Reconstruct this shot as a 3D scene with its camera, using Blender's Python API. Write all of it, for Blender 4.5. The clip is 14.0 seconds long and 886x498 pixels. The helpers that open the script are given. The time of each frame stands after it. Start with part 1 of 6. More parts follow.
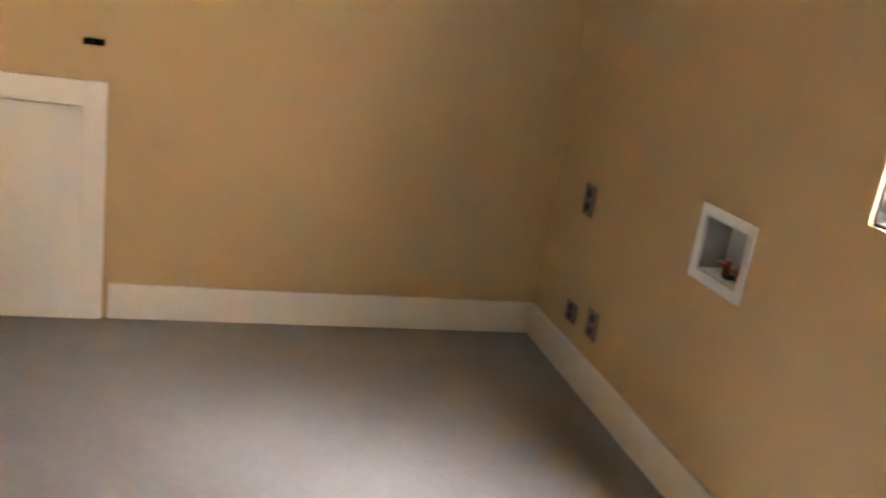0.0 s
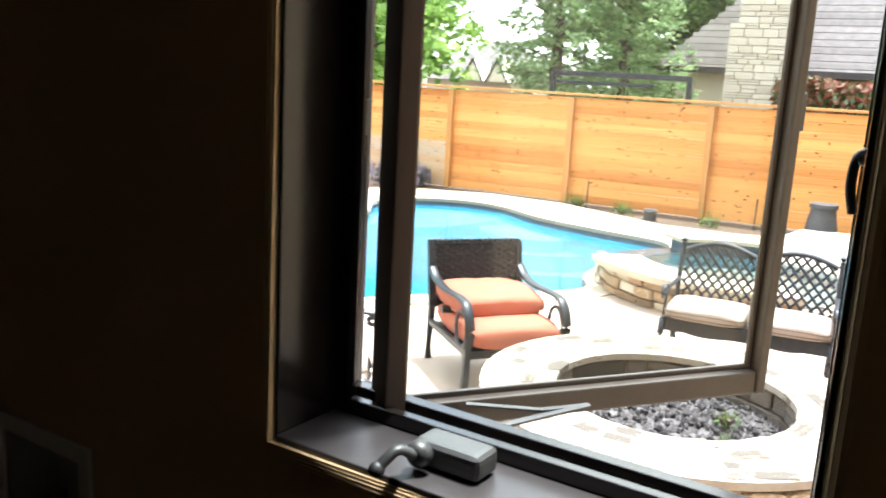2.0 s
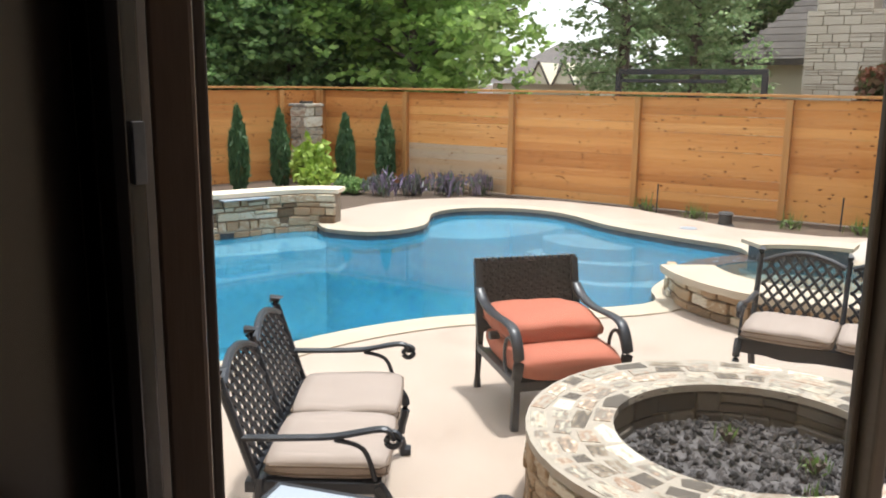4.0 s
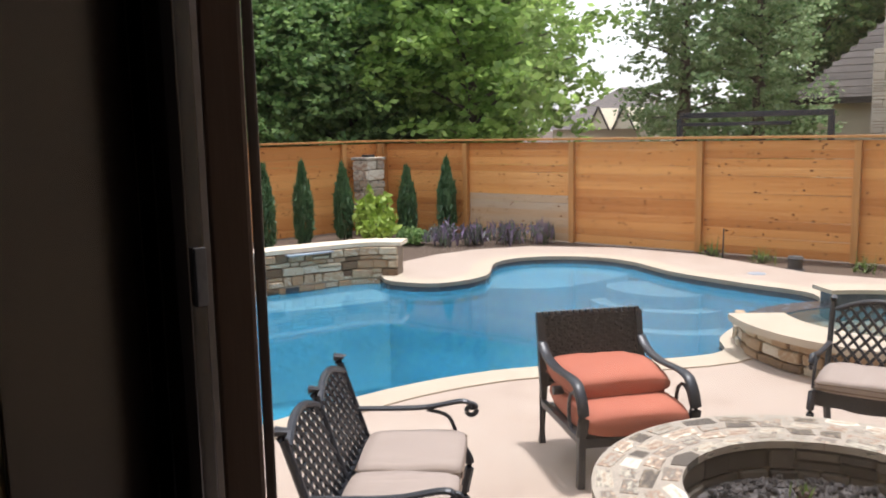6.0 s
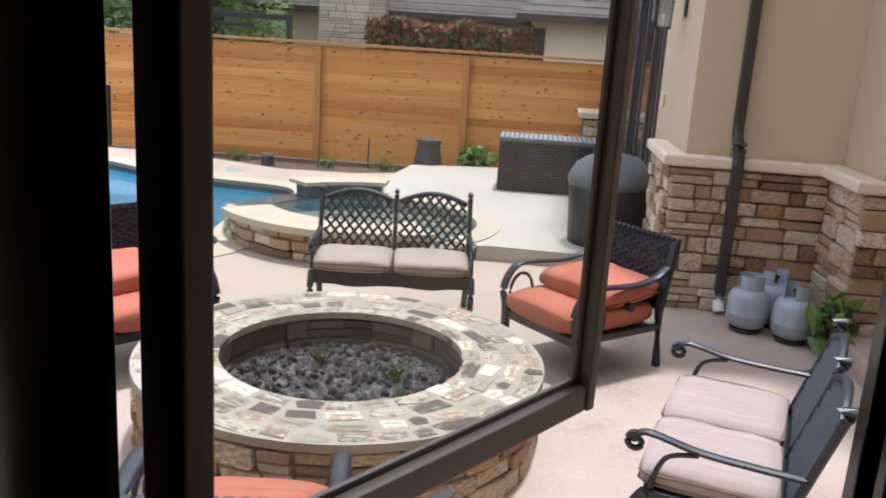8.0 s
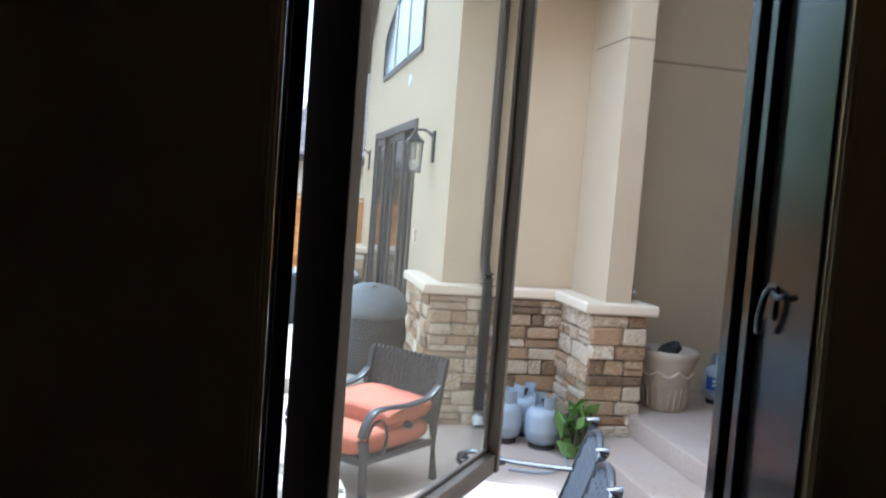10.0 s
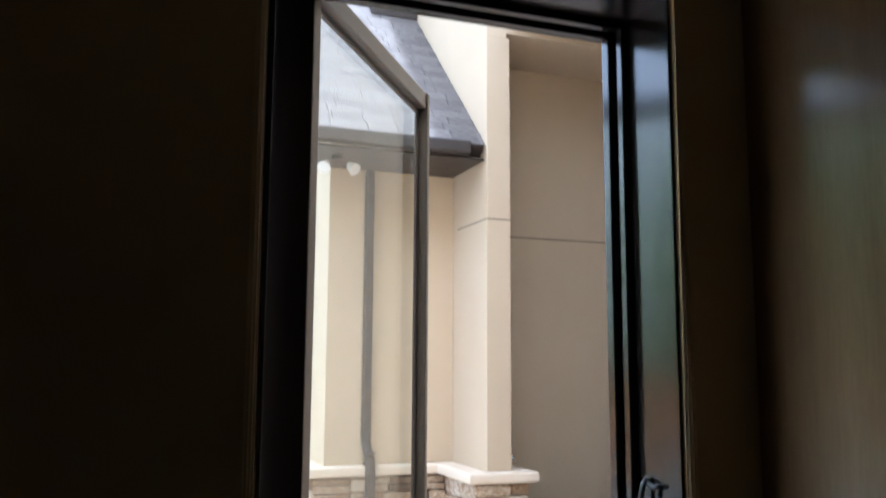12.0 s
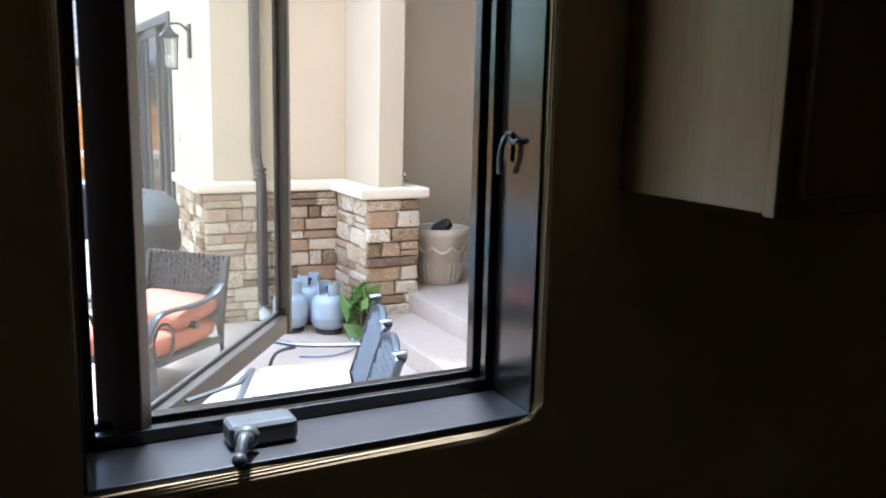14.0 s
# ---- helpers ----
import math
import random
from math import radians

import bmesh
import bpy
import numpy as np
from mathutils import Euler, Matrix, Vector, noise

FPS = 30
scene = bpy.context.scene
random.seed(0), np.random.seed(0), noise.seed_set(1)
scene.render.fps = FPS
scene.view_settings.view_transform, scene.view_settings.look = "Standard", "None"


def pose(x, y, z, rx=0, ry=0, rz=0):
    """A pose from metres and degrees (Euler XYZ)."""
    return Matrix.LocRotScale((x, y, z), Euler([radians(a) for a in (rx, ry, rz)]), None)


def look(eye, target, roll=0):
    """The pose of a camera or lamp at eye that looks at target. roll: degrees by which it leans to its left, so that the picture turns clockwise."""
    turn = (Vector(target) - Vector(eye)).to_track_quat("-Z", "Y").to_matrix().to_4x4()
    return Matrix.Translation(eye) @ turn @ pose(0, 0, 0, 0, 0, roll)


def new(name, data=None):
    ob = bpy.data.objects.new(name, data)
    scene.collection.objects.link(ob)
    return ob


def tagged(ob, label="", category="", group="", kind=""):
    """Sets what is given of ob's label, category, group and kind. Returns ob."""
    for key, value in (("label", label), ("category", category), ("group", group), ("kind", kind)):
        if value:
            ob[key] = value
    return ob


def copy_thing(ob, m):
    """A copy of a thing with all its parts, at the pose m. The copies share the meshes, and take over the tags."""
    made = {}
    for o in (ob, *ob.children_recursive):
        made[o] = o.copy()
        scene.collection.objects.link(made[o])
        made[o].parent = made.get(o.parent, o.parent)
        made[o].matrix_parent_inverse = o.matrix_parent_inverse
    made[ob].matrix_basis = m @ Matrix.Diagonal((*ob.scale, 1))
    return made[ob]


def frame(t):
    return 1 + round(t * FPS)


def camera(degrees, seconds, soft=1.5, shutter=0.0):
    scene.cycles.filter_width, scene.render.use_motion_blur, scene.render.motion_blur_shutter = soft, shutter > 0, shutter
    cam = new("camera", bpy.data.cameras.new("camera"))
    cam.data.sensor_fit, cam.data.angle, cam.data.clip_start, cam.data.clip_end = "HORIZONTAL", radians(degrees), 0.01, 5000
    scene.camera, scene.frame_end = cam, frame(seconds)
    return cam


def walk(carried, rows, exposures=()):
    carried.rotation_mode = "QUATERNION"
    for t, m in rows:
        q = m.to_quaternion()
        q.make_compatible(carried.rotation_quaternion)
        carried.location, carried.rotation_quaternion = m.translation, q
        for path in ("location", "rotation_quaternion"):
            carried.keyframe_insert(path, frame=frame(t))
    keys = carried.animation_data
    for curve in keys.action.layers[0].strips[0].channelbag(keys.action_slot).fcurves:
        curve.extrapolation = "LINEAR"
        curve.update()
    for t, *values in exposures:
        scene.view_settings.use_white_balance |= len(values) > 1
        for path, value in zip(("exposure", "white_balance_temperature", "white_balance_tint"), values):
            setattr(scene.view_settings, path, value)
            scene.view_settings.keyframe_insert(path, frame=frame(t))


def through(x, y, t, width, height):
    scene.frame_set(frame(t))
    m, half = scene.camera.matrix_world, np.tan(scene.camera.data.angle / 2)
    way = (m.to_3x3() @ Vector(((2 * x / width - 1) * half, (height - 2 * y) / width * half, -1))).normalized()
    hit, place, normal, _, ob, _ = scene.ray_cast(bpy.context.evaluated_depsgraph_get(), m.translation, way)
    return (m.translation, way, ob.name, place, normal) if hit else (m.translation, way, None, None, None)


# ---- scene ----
cam = camera(55.1, 14.0, soft=1.8, shutter=0.2)
PATH = [
    (0, (1.53, -1.441, 1.963), (-0.305, -0.885, 1.393), 8.5),
    (0.5, (1.31, -1.274, 2.004), (-0.365, -0.273, 1.563), 7.9),
    (1, (1.109, -1.067, 2.007), (-0.411, 0.189, 1.672), 5.3),
    (1.5, (0.899, -0.919, 2.043), (-0.488, 0.475, 1.68), 4.5),
    (2, (0.718, -0.736, 2.075), (-0.336, 0.916, 1.675), 3.2),
    (2.5, (0.637, -0.559, 2.051), (-0.300, 1.162, 1.647), 3.9),
    (3, (0.619, -0.359, 2.058), (-0.493, 1.263, 1.691), 1.4),
    (3.2, (0.579, -0.271, 2.055), (-0.572, 1.322, 1.686), 1.4),
    (5.3, (0.603, -0.169, 2.110), (-0.678, 1.317, 1.723), -1.8),
    (5.5, (0.602, -0.165, 2.111), (-0.703, 1.308, 1.748), -2.0),
    (6, (0.606, -0.200, 2.130), (-0.717, 1.273, 1.848), -1.2),
    (6.5, (0.606, -0.226, 2.131), (-0.664, 1.297, 1.871), -0.2),
    (7, (0.521, -0.316, 2.094), (-0.442, 1.403, 1.750), 1.4),
    (7.5, (0.404, -0.396, 2.074), (-0.071, 1.493, 1.620), 2.8),
    (7.7, (0.377, -0.427, 2.082), (0.039, 1.483, 1.595), 3.2),
    (9.8, (0.039, -0.802, 2.11), (0.364, 1.155, 1.863), 4.3),
    (10, (-0.007, -0.875, 2.124), (0.403, 1.078, 1.988), 4.4),
    (10.5, (-0.021, -0.956, 2.152), (0.462, 0.976, 2.328), 3.9),
    (11, (0.007, -1.066, 2.181), (0.497, 0.853, 2.458), 3.1),
    (11.5, (-0.028, -1.118, 2.205), (0.48, 0.77, 2.63), 2.9),
    (11.6, (-0.058, -1.131, 2.193), (0.485, 0.74, 2.646), 2.1),
    (12, (-0.158, -1.083, 2.211), (0.534, 0.774, 2.48), 0.3),
    (12.5, (-0.191, -1.02, 2.122), (0.603, 0.811, 1.979), 2.5),
    (13, (-0.185, -0.983, 2.076), (0.648, 0.806, 1.75), 3.5),
    (13.5, (-0.146, -0.988, 2.072), (0.739, 0.759, 1.664), 3.2),
    (14, (-0.058, -1.022, 2.088), (0.846, 0.726, 1.735), 1.3),
]
walk(cam, [(t, look(eye, target, roll)) for t, eye, target, roll in PATH], [(0, 7.5, 6000, 10), (0.5, 7.1, 5050, 7), (1, 5.1, 5700, 10), (1.5, 3.2, 6400, 10), (2, 2.25, 5950, 4), (2.5, 1.55, 7200, 10), (3, 0.95, 6250, 12), (5.5, 0.8, 6100, 16), (6.5, 0.55, 6200, 21), (7, 0.62, 6050, 16), (7.7, 0.55, 5900, 14), (9.8, 1.65, 4900, 5), (10, 1.65, 4900, 5), (10.5, 1.9, 4850, 7), (11.5, 1.85, 5350, 10), (12.5, 2.35, 4850, 6), (13, 2.2, 5050, 7), (13.5, 2.2, 5050, 7), (14, 2.4, 4900, 6)])

# ---- world, sun ----
SUN_FROM = Vector((0.12, 0.36, 2.0)).normalized()
world = bpy.data.worlds.new("sky")
scene.world = world
world.use_nodes = True
wn = world.node_tree
sky = wn.nodes.new("ShaderNodeTexSky")
sky.sky_type = "NISHITA"
sky.sun_disc = False
sky.sun_elevation = math.asin(SUN_FROM.z)
sky.sun_rotation = math.atan2(SUN_FROM.x, SUN_FROM.y)
sky.dust_density, sky.air_density = 3.0, 1.0
wn.nodes["Background"].inputs[1].default_value = 0.15
cloud_co = wn.nodes.new("ShaderNodeTexCoord")
cloud = wn.nodes.new("ShaderNodeTexNoise")
cloud.inputs["Scale"].default_value, cloud.inputs["Detail"].default_value = 2.2, 7
wn.links.new(cloud_co.outputs["Generated"], cloud.inputs["Vector"])
cover = wn.nodes.new("ShaderNodeMapRange")
cover.inputs["From Min"].default_value, cover.inputs["From Max"].default_value = 0.36, 0.6
wn.links.new(cloud.outputs[0], cover.inputs[0])
white = wn.nodes.new("ShaderNodeMixRGB")
white.inputs[2].default_value = (9.0, 9.0, 9.2, 1)
wn.links.new(cover.outputs[0], white.inputs[0])
wn.links.new(sky.outputs[0], white.inputs[1])
wn.links.new(white.outputs[0], wn.nodes["Background"].inputs[0])
sun = new("sun", bpy.data.lights.new("sun", "SUN"))
sun.data.energy, sun.data.angle, sun.data.color = 2.9, radians(4.0), (1.0, 0.965, 0.92)
sun.matrix_world = look(SUN_FROM * 40, (0, 0, 0))


# ---- materials ----
def material(name, colors, rough=0.7, metal=0.0, scale=6.0, fine=60.0, bump=0.15, vary=0.0, stretch=(1, 1, 1), spec=0.5, mixfine=0.35, depth=0.004):
    """Colours run over a coarse and a fine noise; vary spreads pieces apart by their own random number."""
    m = bpy.data.materials.new(name)
    m.use_nodes = True
    t = m.node_tree
    b = t.nodes["Principled BSDF"]
    b.inputs["Metallic"].default_value = metal
    b.inputs["Specular IOR Level"].default_value = spec
    co = t.nodes.new("ShaderNodeTexCoord")
    mp = t.nodes.new("ShaderNodeMapping")
    mp.inputs["Scale"].default_value = stretch
    t.links.new(co.outputs["Object"], mp.inputs[0])
    n1 = t.nodes.new("ShaderNodeTexNoise")
    n1.inputs["Scale"].default_value, n1.inputs["Detail"].default_value = scale, 6
    n2 = t.nodes.new("ShaderNodeTexNoise")
    n2.inputs["Scale"].default_value, n2.inputs["Detail"].default_value = fine, 4
    for n in (n1, n2):
        t.links.new(mp.outputs[0], n.inputs["Vector"])
    mix = t.nodes.new("ShaderNodeMath")
    mix.operation = "MULTIPLY_ADD"
    mix.inputs[1].default_value = mixfine
    t.links.new(n2.outputs[0], mix.inputs[0])
    sc = t.nodes.new("ShaderNodeMath")
    sc.operation = "MULTIPLY"
    sc.inputs[1].default_value = 1 - mixfine
    t.links.new(n1.outputs[0], sc.inputs[0])
    t.links.new(sc.outputs[0], mix.inputs[2])
    fac = mix.outputs[0]
    if vary:
        info = t.nodes.new("ShaderNodeObjectInfo")
        sp = t.nodes.new("ShaderNodeMath")
        sp.operation = "MULTIPLY_ADD"
        sp.inputs[1].default_value = vary
        t.links.new(info.outputs["Random"], sp.inputs[0])
        off = t.nodes.new("ShaderNodeMath")
        off.operation = "SUBTRACT"
        off.inputs[1].default_value = vary / 2
        t.links.new(fac, off.inputs[0])
        t.links.new(off.outputs[0], sp.inputs[2])
        fac = sp.outputs[0]
    ramp = t.nodes.new("ShaderNodeValToRGB")
    ramp.color_ramp.elements[0].position, ramp.color_ramp.elements[1].position = 0.25, 0.75
    if vary > 0.5:
        ramp.color_ramp.elements[0].position, ramp.color_ramp.elements[1].position = 0.05, 0.95
    lo, hi = ramp.color_ramp.elements[0].position, ramp.color_ramp.elements[1].position
    ramp.color_ramp.elements[0].color, ramp.color_ramp.elements[1].color = (*colors[0], 1), (*colors[-1], 1)
    for i, c in enumerate(colors[1:-1]):
        ramp.color_ramp.elements.new(lo + (hi - lo) * (i + 1) / (len(colors) - 1)).color = (*c, 1)
    t.links.new(fac, ramp.inputs[0])
    t.links.new(ramp.outputs[0], b.inputs["Base Color"])
    rr = t.nodes.new("ShaderNodeMapRange")
    rr.inputs["To Min"].default_value, rr.inputs["To Max"].default_value = max(0.02, rough - 0.1), min(1, rough + 0.1)
    t.links.new(n1.outputs[0], rr.inputs[0])
    t.links.new(rr.outputs[0], b.inputs["Roughness"])
    if bump:
        bp = t.nodes.new("ShaderNodeBump")
        bp.inputs["Strength"].default_value, bp.inputs["Distance"].default_value = bump, depth
        t.links.new(n2.outputs[0], bp.inputs["Height"])
        t.links.new(bp.outputs[0], b.inputs["Normal"])
    return m


def glass_material(name, tint=(1, 1, 1), gloss=1.0, rough=0.0, haze=0.0, veil=(0.75, 0.75, 0.75)):
    m = bpy.data.materials.new(name)
    m.use_nodes = True
    t = m.node_tree
    t.nodes.remove(t.nodes["Principled BSDF"])
    out = t.nodes["Material Output"]
    tr = t.nodes.new("ShaderNodeBsdfTransparent")
    tr.inputs[0].default_value = (*tint, 1)
    gl = t.nodes.new("ShaderNodeBsdfGlossy")
    gl.inputs["Roughness"].default_value = rough
    fr = t.nodes.new("ShaderNodeLayerWeight")
    fr.inputs["Blend"].default_value = 0.5
    pw_ = t.nodes.new("ShaderNodeMath")
    pw_.operation = "POWER"
    pw_.inputs[1].default_value = 4.0
    t.links.new(fr.outputs["Facing"], pw_.inputs[0])
    mul = t.nodes.new("ShaderNodeMath")
    mul.operation = "MULTIPLY_ADD"
    mul.inputs[1].default_value, mul.inputs[2].default_value = gloss, 0.03
    mul.use_clamp = True
    t.links.new(pw_.outputs[0], mul.inputs[0])
    mx = t.nodes.new("ShaderNodeMixShader")
    t.links.new(mul.outputs[0], mx.inputs[0])
    t.links.new(tr.outputs[0], mx.inputs[1])
    t.links.new(gl.outputs[0], mx.inputs[2])
    last = mx
    if haze:
        df = t.nodes.new("ShaderNodeBsdfDiffuse")
        df.inputs[0].default_value = (*veil, 1)
        nz = t.nodes.new("ShaderNodeTexNoise")
        nz.inputs["Scale"].default_value = 2.5
        k = t.nodes.new("ShaderNodeMath")
        k.operation = "MULTIPLY"
        k.inputs[1].default_value = haze
        t.links.new(nz.outputs[0], k.inputs[0])
        m2 = t.nodes.new("ShaderNodeMixShader")
        t.links.new(k.outputs[0], m2.inputs[0])
        t.links.new(mx.outputs[0], m2.inputs[1])
        t.links.new(df.outputs[0], m2.inputs[2])
        last = m2
    t.links.new(last.outputs[0], out.inputs[0])
    return m


M_DRYWALL = material("tan_wall_paint", [(0.46, 0.325, 0.17), (0.51, 0.365, 0.195)], 0.75, scale=1.5, fine=180, bump=0.25, depth=0.001)
M_CEIL = material("ceiling_paint", [(0.62, 0.58, 0.5), (0.68, 0.64, 0.56)], 0.85, scale=2, fine=150)
M_TRIM = material("white_trim_paint", [(0.68, 0.63, 0.57), (0.75, 0.70, 0.64)], 0.4, scale=3, fine=80, bump=0.05)
M_TILE = material("grey_floor_tile", [(0.18, 0.155, 0.14), (0.25, 0.22, 0.205)], 0.45, scale=4, fine=40, bump=0.05)
M_BRONZE = material("bronze_frame", [(0.007, 0.0055, 0.0046), (0.013, 0.0102, 0.0083)], 0.2, metal=0.0, scale=9, fine=120, bump=0.0, spec=0.65)
M_STILEWOOD = material("brown_stile_paint", [(0.085, 0.058, 0.042), (0.13, 0.092, 0.068)], 0.4, scale=6, fine=60, stretch=(6, 6, 0.5), bump=0.05)
M_PLATE = material("tan_grey_plate", [(0.16, 0.125, 0.095), (0.2, 0.16, 0.125)], 0.45, bump=0.03)
M_DECKPALE = material("pale_deck_concrete", [(0.36, 0.325, 0.28), (0.43, 0.395, 0.345), (0.47, 0.435, 0.385)], 0.8, scale=1.4, fine=40, bump=0.3)
M_SILL = material("taupe_sill", [(0.03, 0.026, 0.026), (0.046, 0.04, 0.04)], 0.36, scale=9, fine=120, bump=0.03)
M_SASH = material("taupe_sash_cladding", [(0.05, 0.041, 0.034), (0.075, 0.062, 0.052)], 0.35, scale=9, fine=120, bump=0.05)
M_PEWTER = material("pewter_hardware", [(0.06, 0.06, 0.06), (0.105, 0.105, 0.102)], 0.45, metal=0.4, scale=20, fine=200, bump=0.05)
M_CAB = material("dark_stained_cabinet", [(0.19, 0.115, 0.055), (0.29, 0.185, 0.092)], 0.22, scale=3, fine=30, stretch=(6, 6, 0.6), bump=0.05, spec=0.5)
M_STUCCO = material("tan_stucco", [(0.49, 0.395, 0.27), (0.565, 0.462, 0.325)], 0.9, scale=1.2, fine=140, bump=0.5, depth=0.003)
M_STONE = material("ledge_stone", [(0.153, 0.099, 0.0585), (0.297, 0.198, 0.113), (0.432, 0.261, 0.14), (0.36, 0.261, 0.171), (0.504, 0.387, 0.252), (0.63, 0.549, 0.423), (0.342, 0.225, 0.126), (0.45, 0.297, 0.171), (0.684, 0.621, 0.504)], 0.88, scale=7, fine=45, bump=0.7, vary=1.0, depth=0.008)
M_PITSTONE = material("fire_pit_stone", [(0.10, 0.085, 0.07), (0.24, 0.19, 0.14), (0.36, 0.34, 0.29), (0.30, 0.19, 0.13), (0.50, 0.46, 0.37), (0.17, 0.15, 0.13), (0.40, 0.29, 0.21), (0.64, 0.60, 0.50)], 0.85, scale=3, fine=50, bump=0.6, vary=1.1, depth=0.006, mixfine=0.12)
M_MORTAR = material("mortar", [(0.20, 0.16, 0.115), (0.29, 0.235, 0.175)], 0.95, scale=12, fine=90, bump=0.6, depth=0.006)
M_RIMBED = material("pale_rim_mortar", [(0.31, 0.27, 0.22), (0.40, 0.355, 0.30)], 0.95, scale=12, fine=90, bump=0.5)
M_CAP = material("cast_stone_cap", [(0.66, 0.55, 0.41), (0.74, 0.64, 0.50)], 0.8, scale=5, fine=90, bump=0.3)
M_DECK = material("stamped_concrete", [(0.27, 0.211, 0.171), (0.396, 0.315, 0.257), (0.423, 0.347, 0.288), (0.486, 0.414, 0.351)], 0.82, scale=1.6, fine=26, bump=0.35, depth=0.006)
M_COPING = material("coping_concrete", [(0.40, 0.335, 0.255), (0.50, 0.43, 0.335)], 0.8, scale=3, fine=50, bump=0.3)
M_FENCE = material("cedar_planks", [(0.42, 0.145, 0.028), (0.62, 0.262, 0.066), (0.75, 0.362, 0.105), (0.56, 0.218, 0.05), (0.82, 0.45, 0.155)], 0.75, scale=2.2, fine=14, stretch=(0.5, 1, 3), bump=0.3, vary=0.75)
M_FENCEPOST = material("cedar_posts", [(0.38, 0.165, 0.045), (0.58, 0.29, 0.09)], 0.75, scale=2, fine=14, stretch=(9, 9, 0.5), bump=0.3)
M_WEATHERED = material("weathered_cedar", [(0.52, 0.28, 0.115), (0.52, 0.37, 0.23), (0.48, 0.43, 0.36)], 0.8, scale=2.4, fine=14, stretch=(0.6, 1, 5), bump=0.3, vary=0.3)
M_KNOT = material("dark_knot", [(0.13, 0.05, 0.018), (0.24, 0.10, 0.035)], 0.9, spec=0.2)
M_POOL = material("blue_pool_plaster", [(0.04, 0.32, 0.45), (0.07, 0.41, 0.55)], 0.7, scale=0.7, fine=20, bump=0.1)
M_LEDGE = material("pale_pool_plaster", [(0.36, 0.45, 0.47), (0.45, 0.52, 0.53)], 0.7, scale=1.5, fine=30, bump=0.1)
M_POOLTILE = material("dark_waterline_tile", [(0.03, 0.05, 0.07), (0.09, 0.11, 0.13)], 0.25, scale=14, fine=60, bump=0.1)
M_SOIL = material("mulch_bed", [(0.06, 0.04, 0.028), (0.15, 0.105, 0.075)], 0.95, scale=9, fine=60, bump=0.9, depth=0.02)
M_GRASSY = material("lawn_ground", [(0.05, 0.08, 0.025), (0.10, 0.13, 0.05)], 0.95, scale=1, fine=40, bump=0.8)
M_IRON = material("dark_cast_aluminium", [(0.017, 0.019, 0.024), (0.04, 0.044, 0.054)], 0.38, metal=0.25, scale=14, fine=120, bump=0.15)
M_WICKER = material("dark_woven_wicker", [(0.008, 0.0085, 0.011), (0.022, 0.024, 0.03)], 0.5, scale=20, fine=90, bump=0.3)
M_ORANGE = material("burnt_orange_fabric", [(0.36, 0.105, 0.065), (0.45, 0.145, 0.09)], 0.9, scale=4, fine=250, bump=0.25, depth=0.001)
M_RUST = material("dark_rust_fabric", [(0.20, 0.05, 0.028), (0.27, 0.075, 0.04)], 0.9, scale=4, fine=250, bump=0.25, depth=0.001)
M_BEIGE = material("striped_beige_fabric", [(0.28, 0.225, 0.195), (0.39, 0.325, 0.285)], 0.92, scale=1.2, fine=7, stretch=(9, 0.4, 0.4), bump=0.2, mixfine=0.6, depth=0.001)
M_BEIGEPIPE = material("brown_piping", [(0.14, 0.10, 0.075), (0.2, 0.15, 0.11)], 0.9)
M_LAVA = material("black_lava_rock", [(0.014, 0.013, 0.014), (0.05, 0.046, 0.046), (0.12, 0.11, 0.11)], 0.9, scale=10, fine=80, bump=0.8, vary=0.4, depth=0.006)
M_TANK = material("pale_grey_painted_steel", [(0.28, 0.325, 0.38), (0.36, 0.405, 0.46)], 0.35, scale=5, fine=90, bump=0.05)
M_DARKSTEEL = material("dark_steel", [(0.03, 0.03, 0.03), (0.08, 0.075, 0.07)], 0.45, metal=0.5)
M_BLUE = material("blue_label", [(0.03, 0.08, 0.28), (0.04, 0.10, 0.34)], 0.5)
M_WHITE = material("white_plastic", [(0.68, 0.68, 0.66), (0.76, 0.76, 0.74)], 0.45)
M_COVER = material("grey_vinyl_cover", [(0.085, 0.095, 0.105), (0.15, 0.16, 0.17)], 0.6, scale=5, fine=60, bump=0.25)
M_BLACKVINYL = material("black_vinyl", [(0.012, 0.013, 0.016), (0.03, 0.032, 0.036)], 0.5, scale=6, fine=60)
M_SHINGLE = material("grey_asphalt_shingle", [(0.07, 0.062, 0.058), (0.125, 0.11, 0.102), (0.18, 0.16, 0.15)], 0.95, scale=4, fine=120, bump=0.5, vary=0.22)
M_FASCIA = material("dark_brown_fascia", [(0.028, 0.021, 0.018), (0.05, 0.04, 0.034)], 0.5, scale=6, fine=60)
M_DOORFRAME = material("bronze_door_frame", [(0.055, 0.05, 0.048), (0.09, 0.082, 0.078)], 0.4, scale=7, fine=90, bump=0.05)
M_DARKGLASS = material("dark_window_glass", [(0.02, 0.022, 0.025), (0.035, 0.038, 0.042)], 0.06, bump=0, spec=0.8)
M_CREAM = material("cream_stucco", [(0.60, 0.54, 0.40), (0.68, 0.62, 0.48)], 0.9, scale=1, fine=60)
M_LIMESTONE = material("chimney_limestone", [(0.42, 0.36, 0.28), (0.54, 0.48, 0.39), (0.63, 0.57, 0.47)], 0.9, scale=3, fine=40, vary=0.6)
M_BARK = material("tree_bark", [(0.06, 0.045, 0.035), (0.14, 0.11, 0.085)], 0.95, scale=6, fine=40, stretch=(3, 3, 0.6), bump=0.8, depth=0.02)
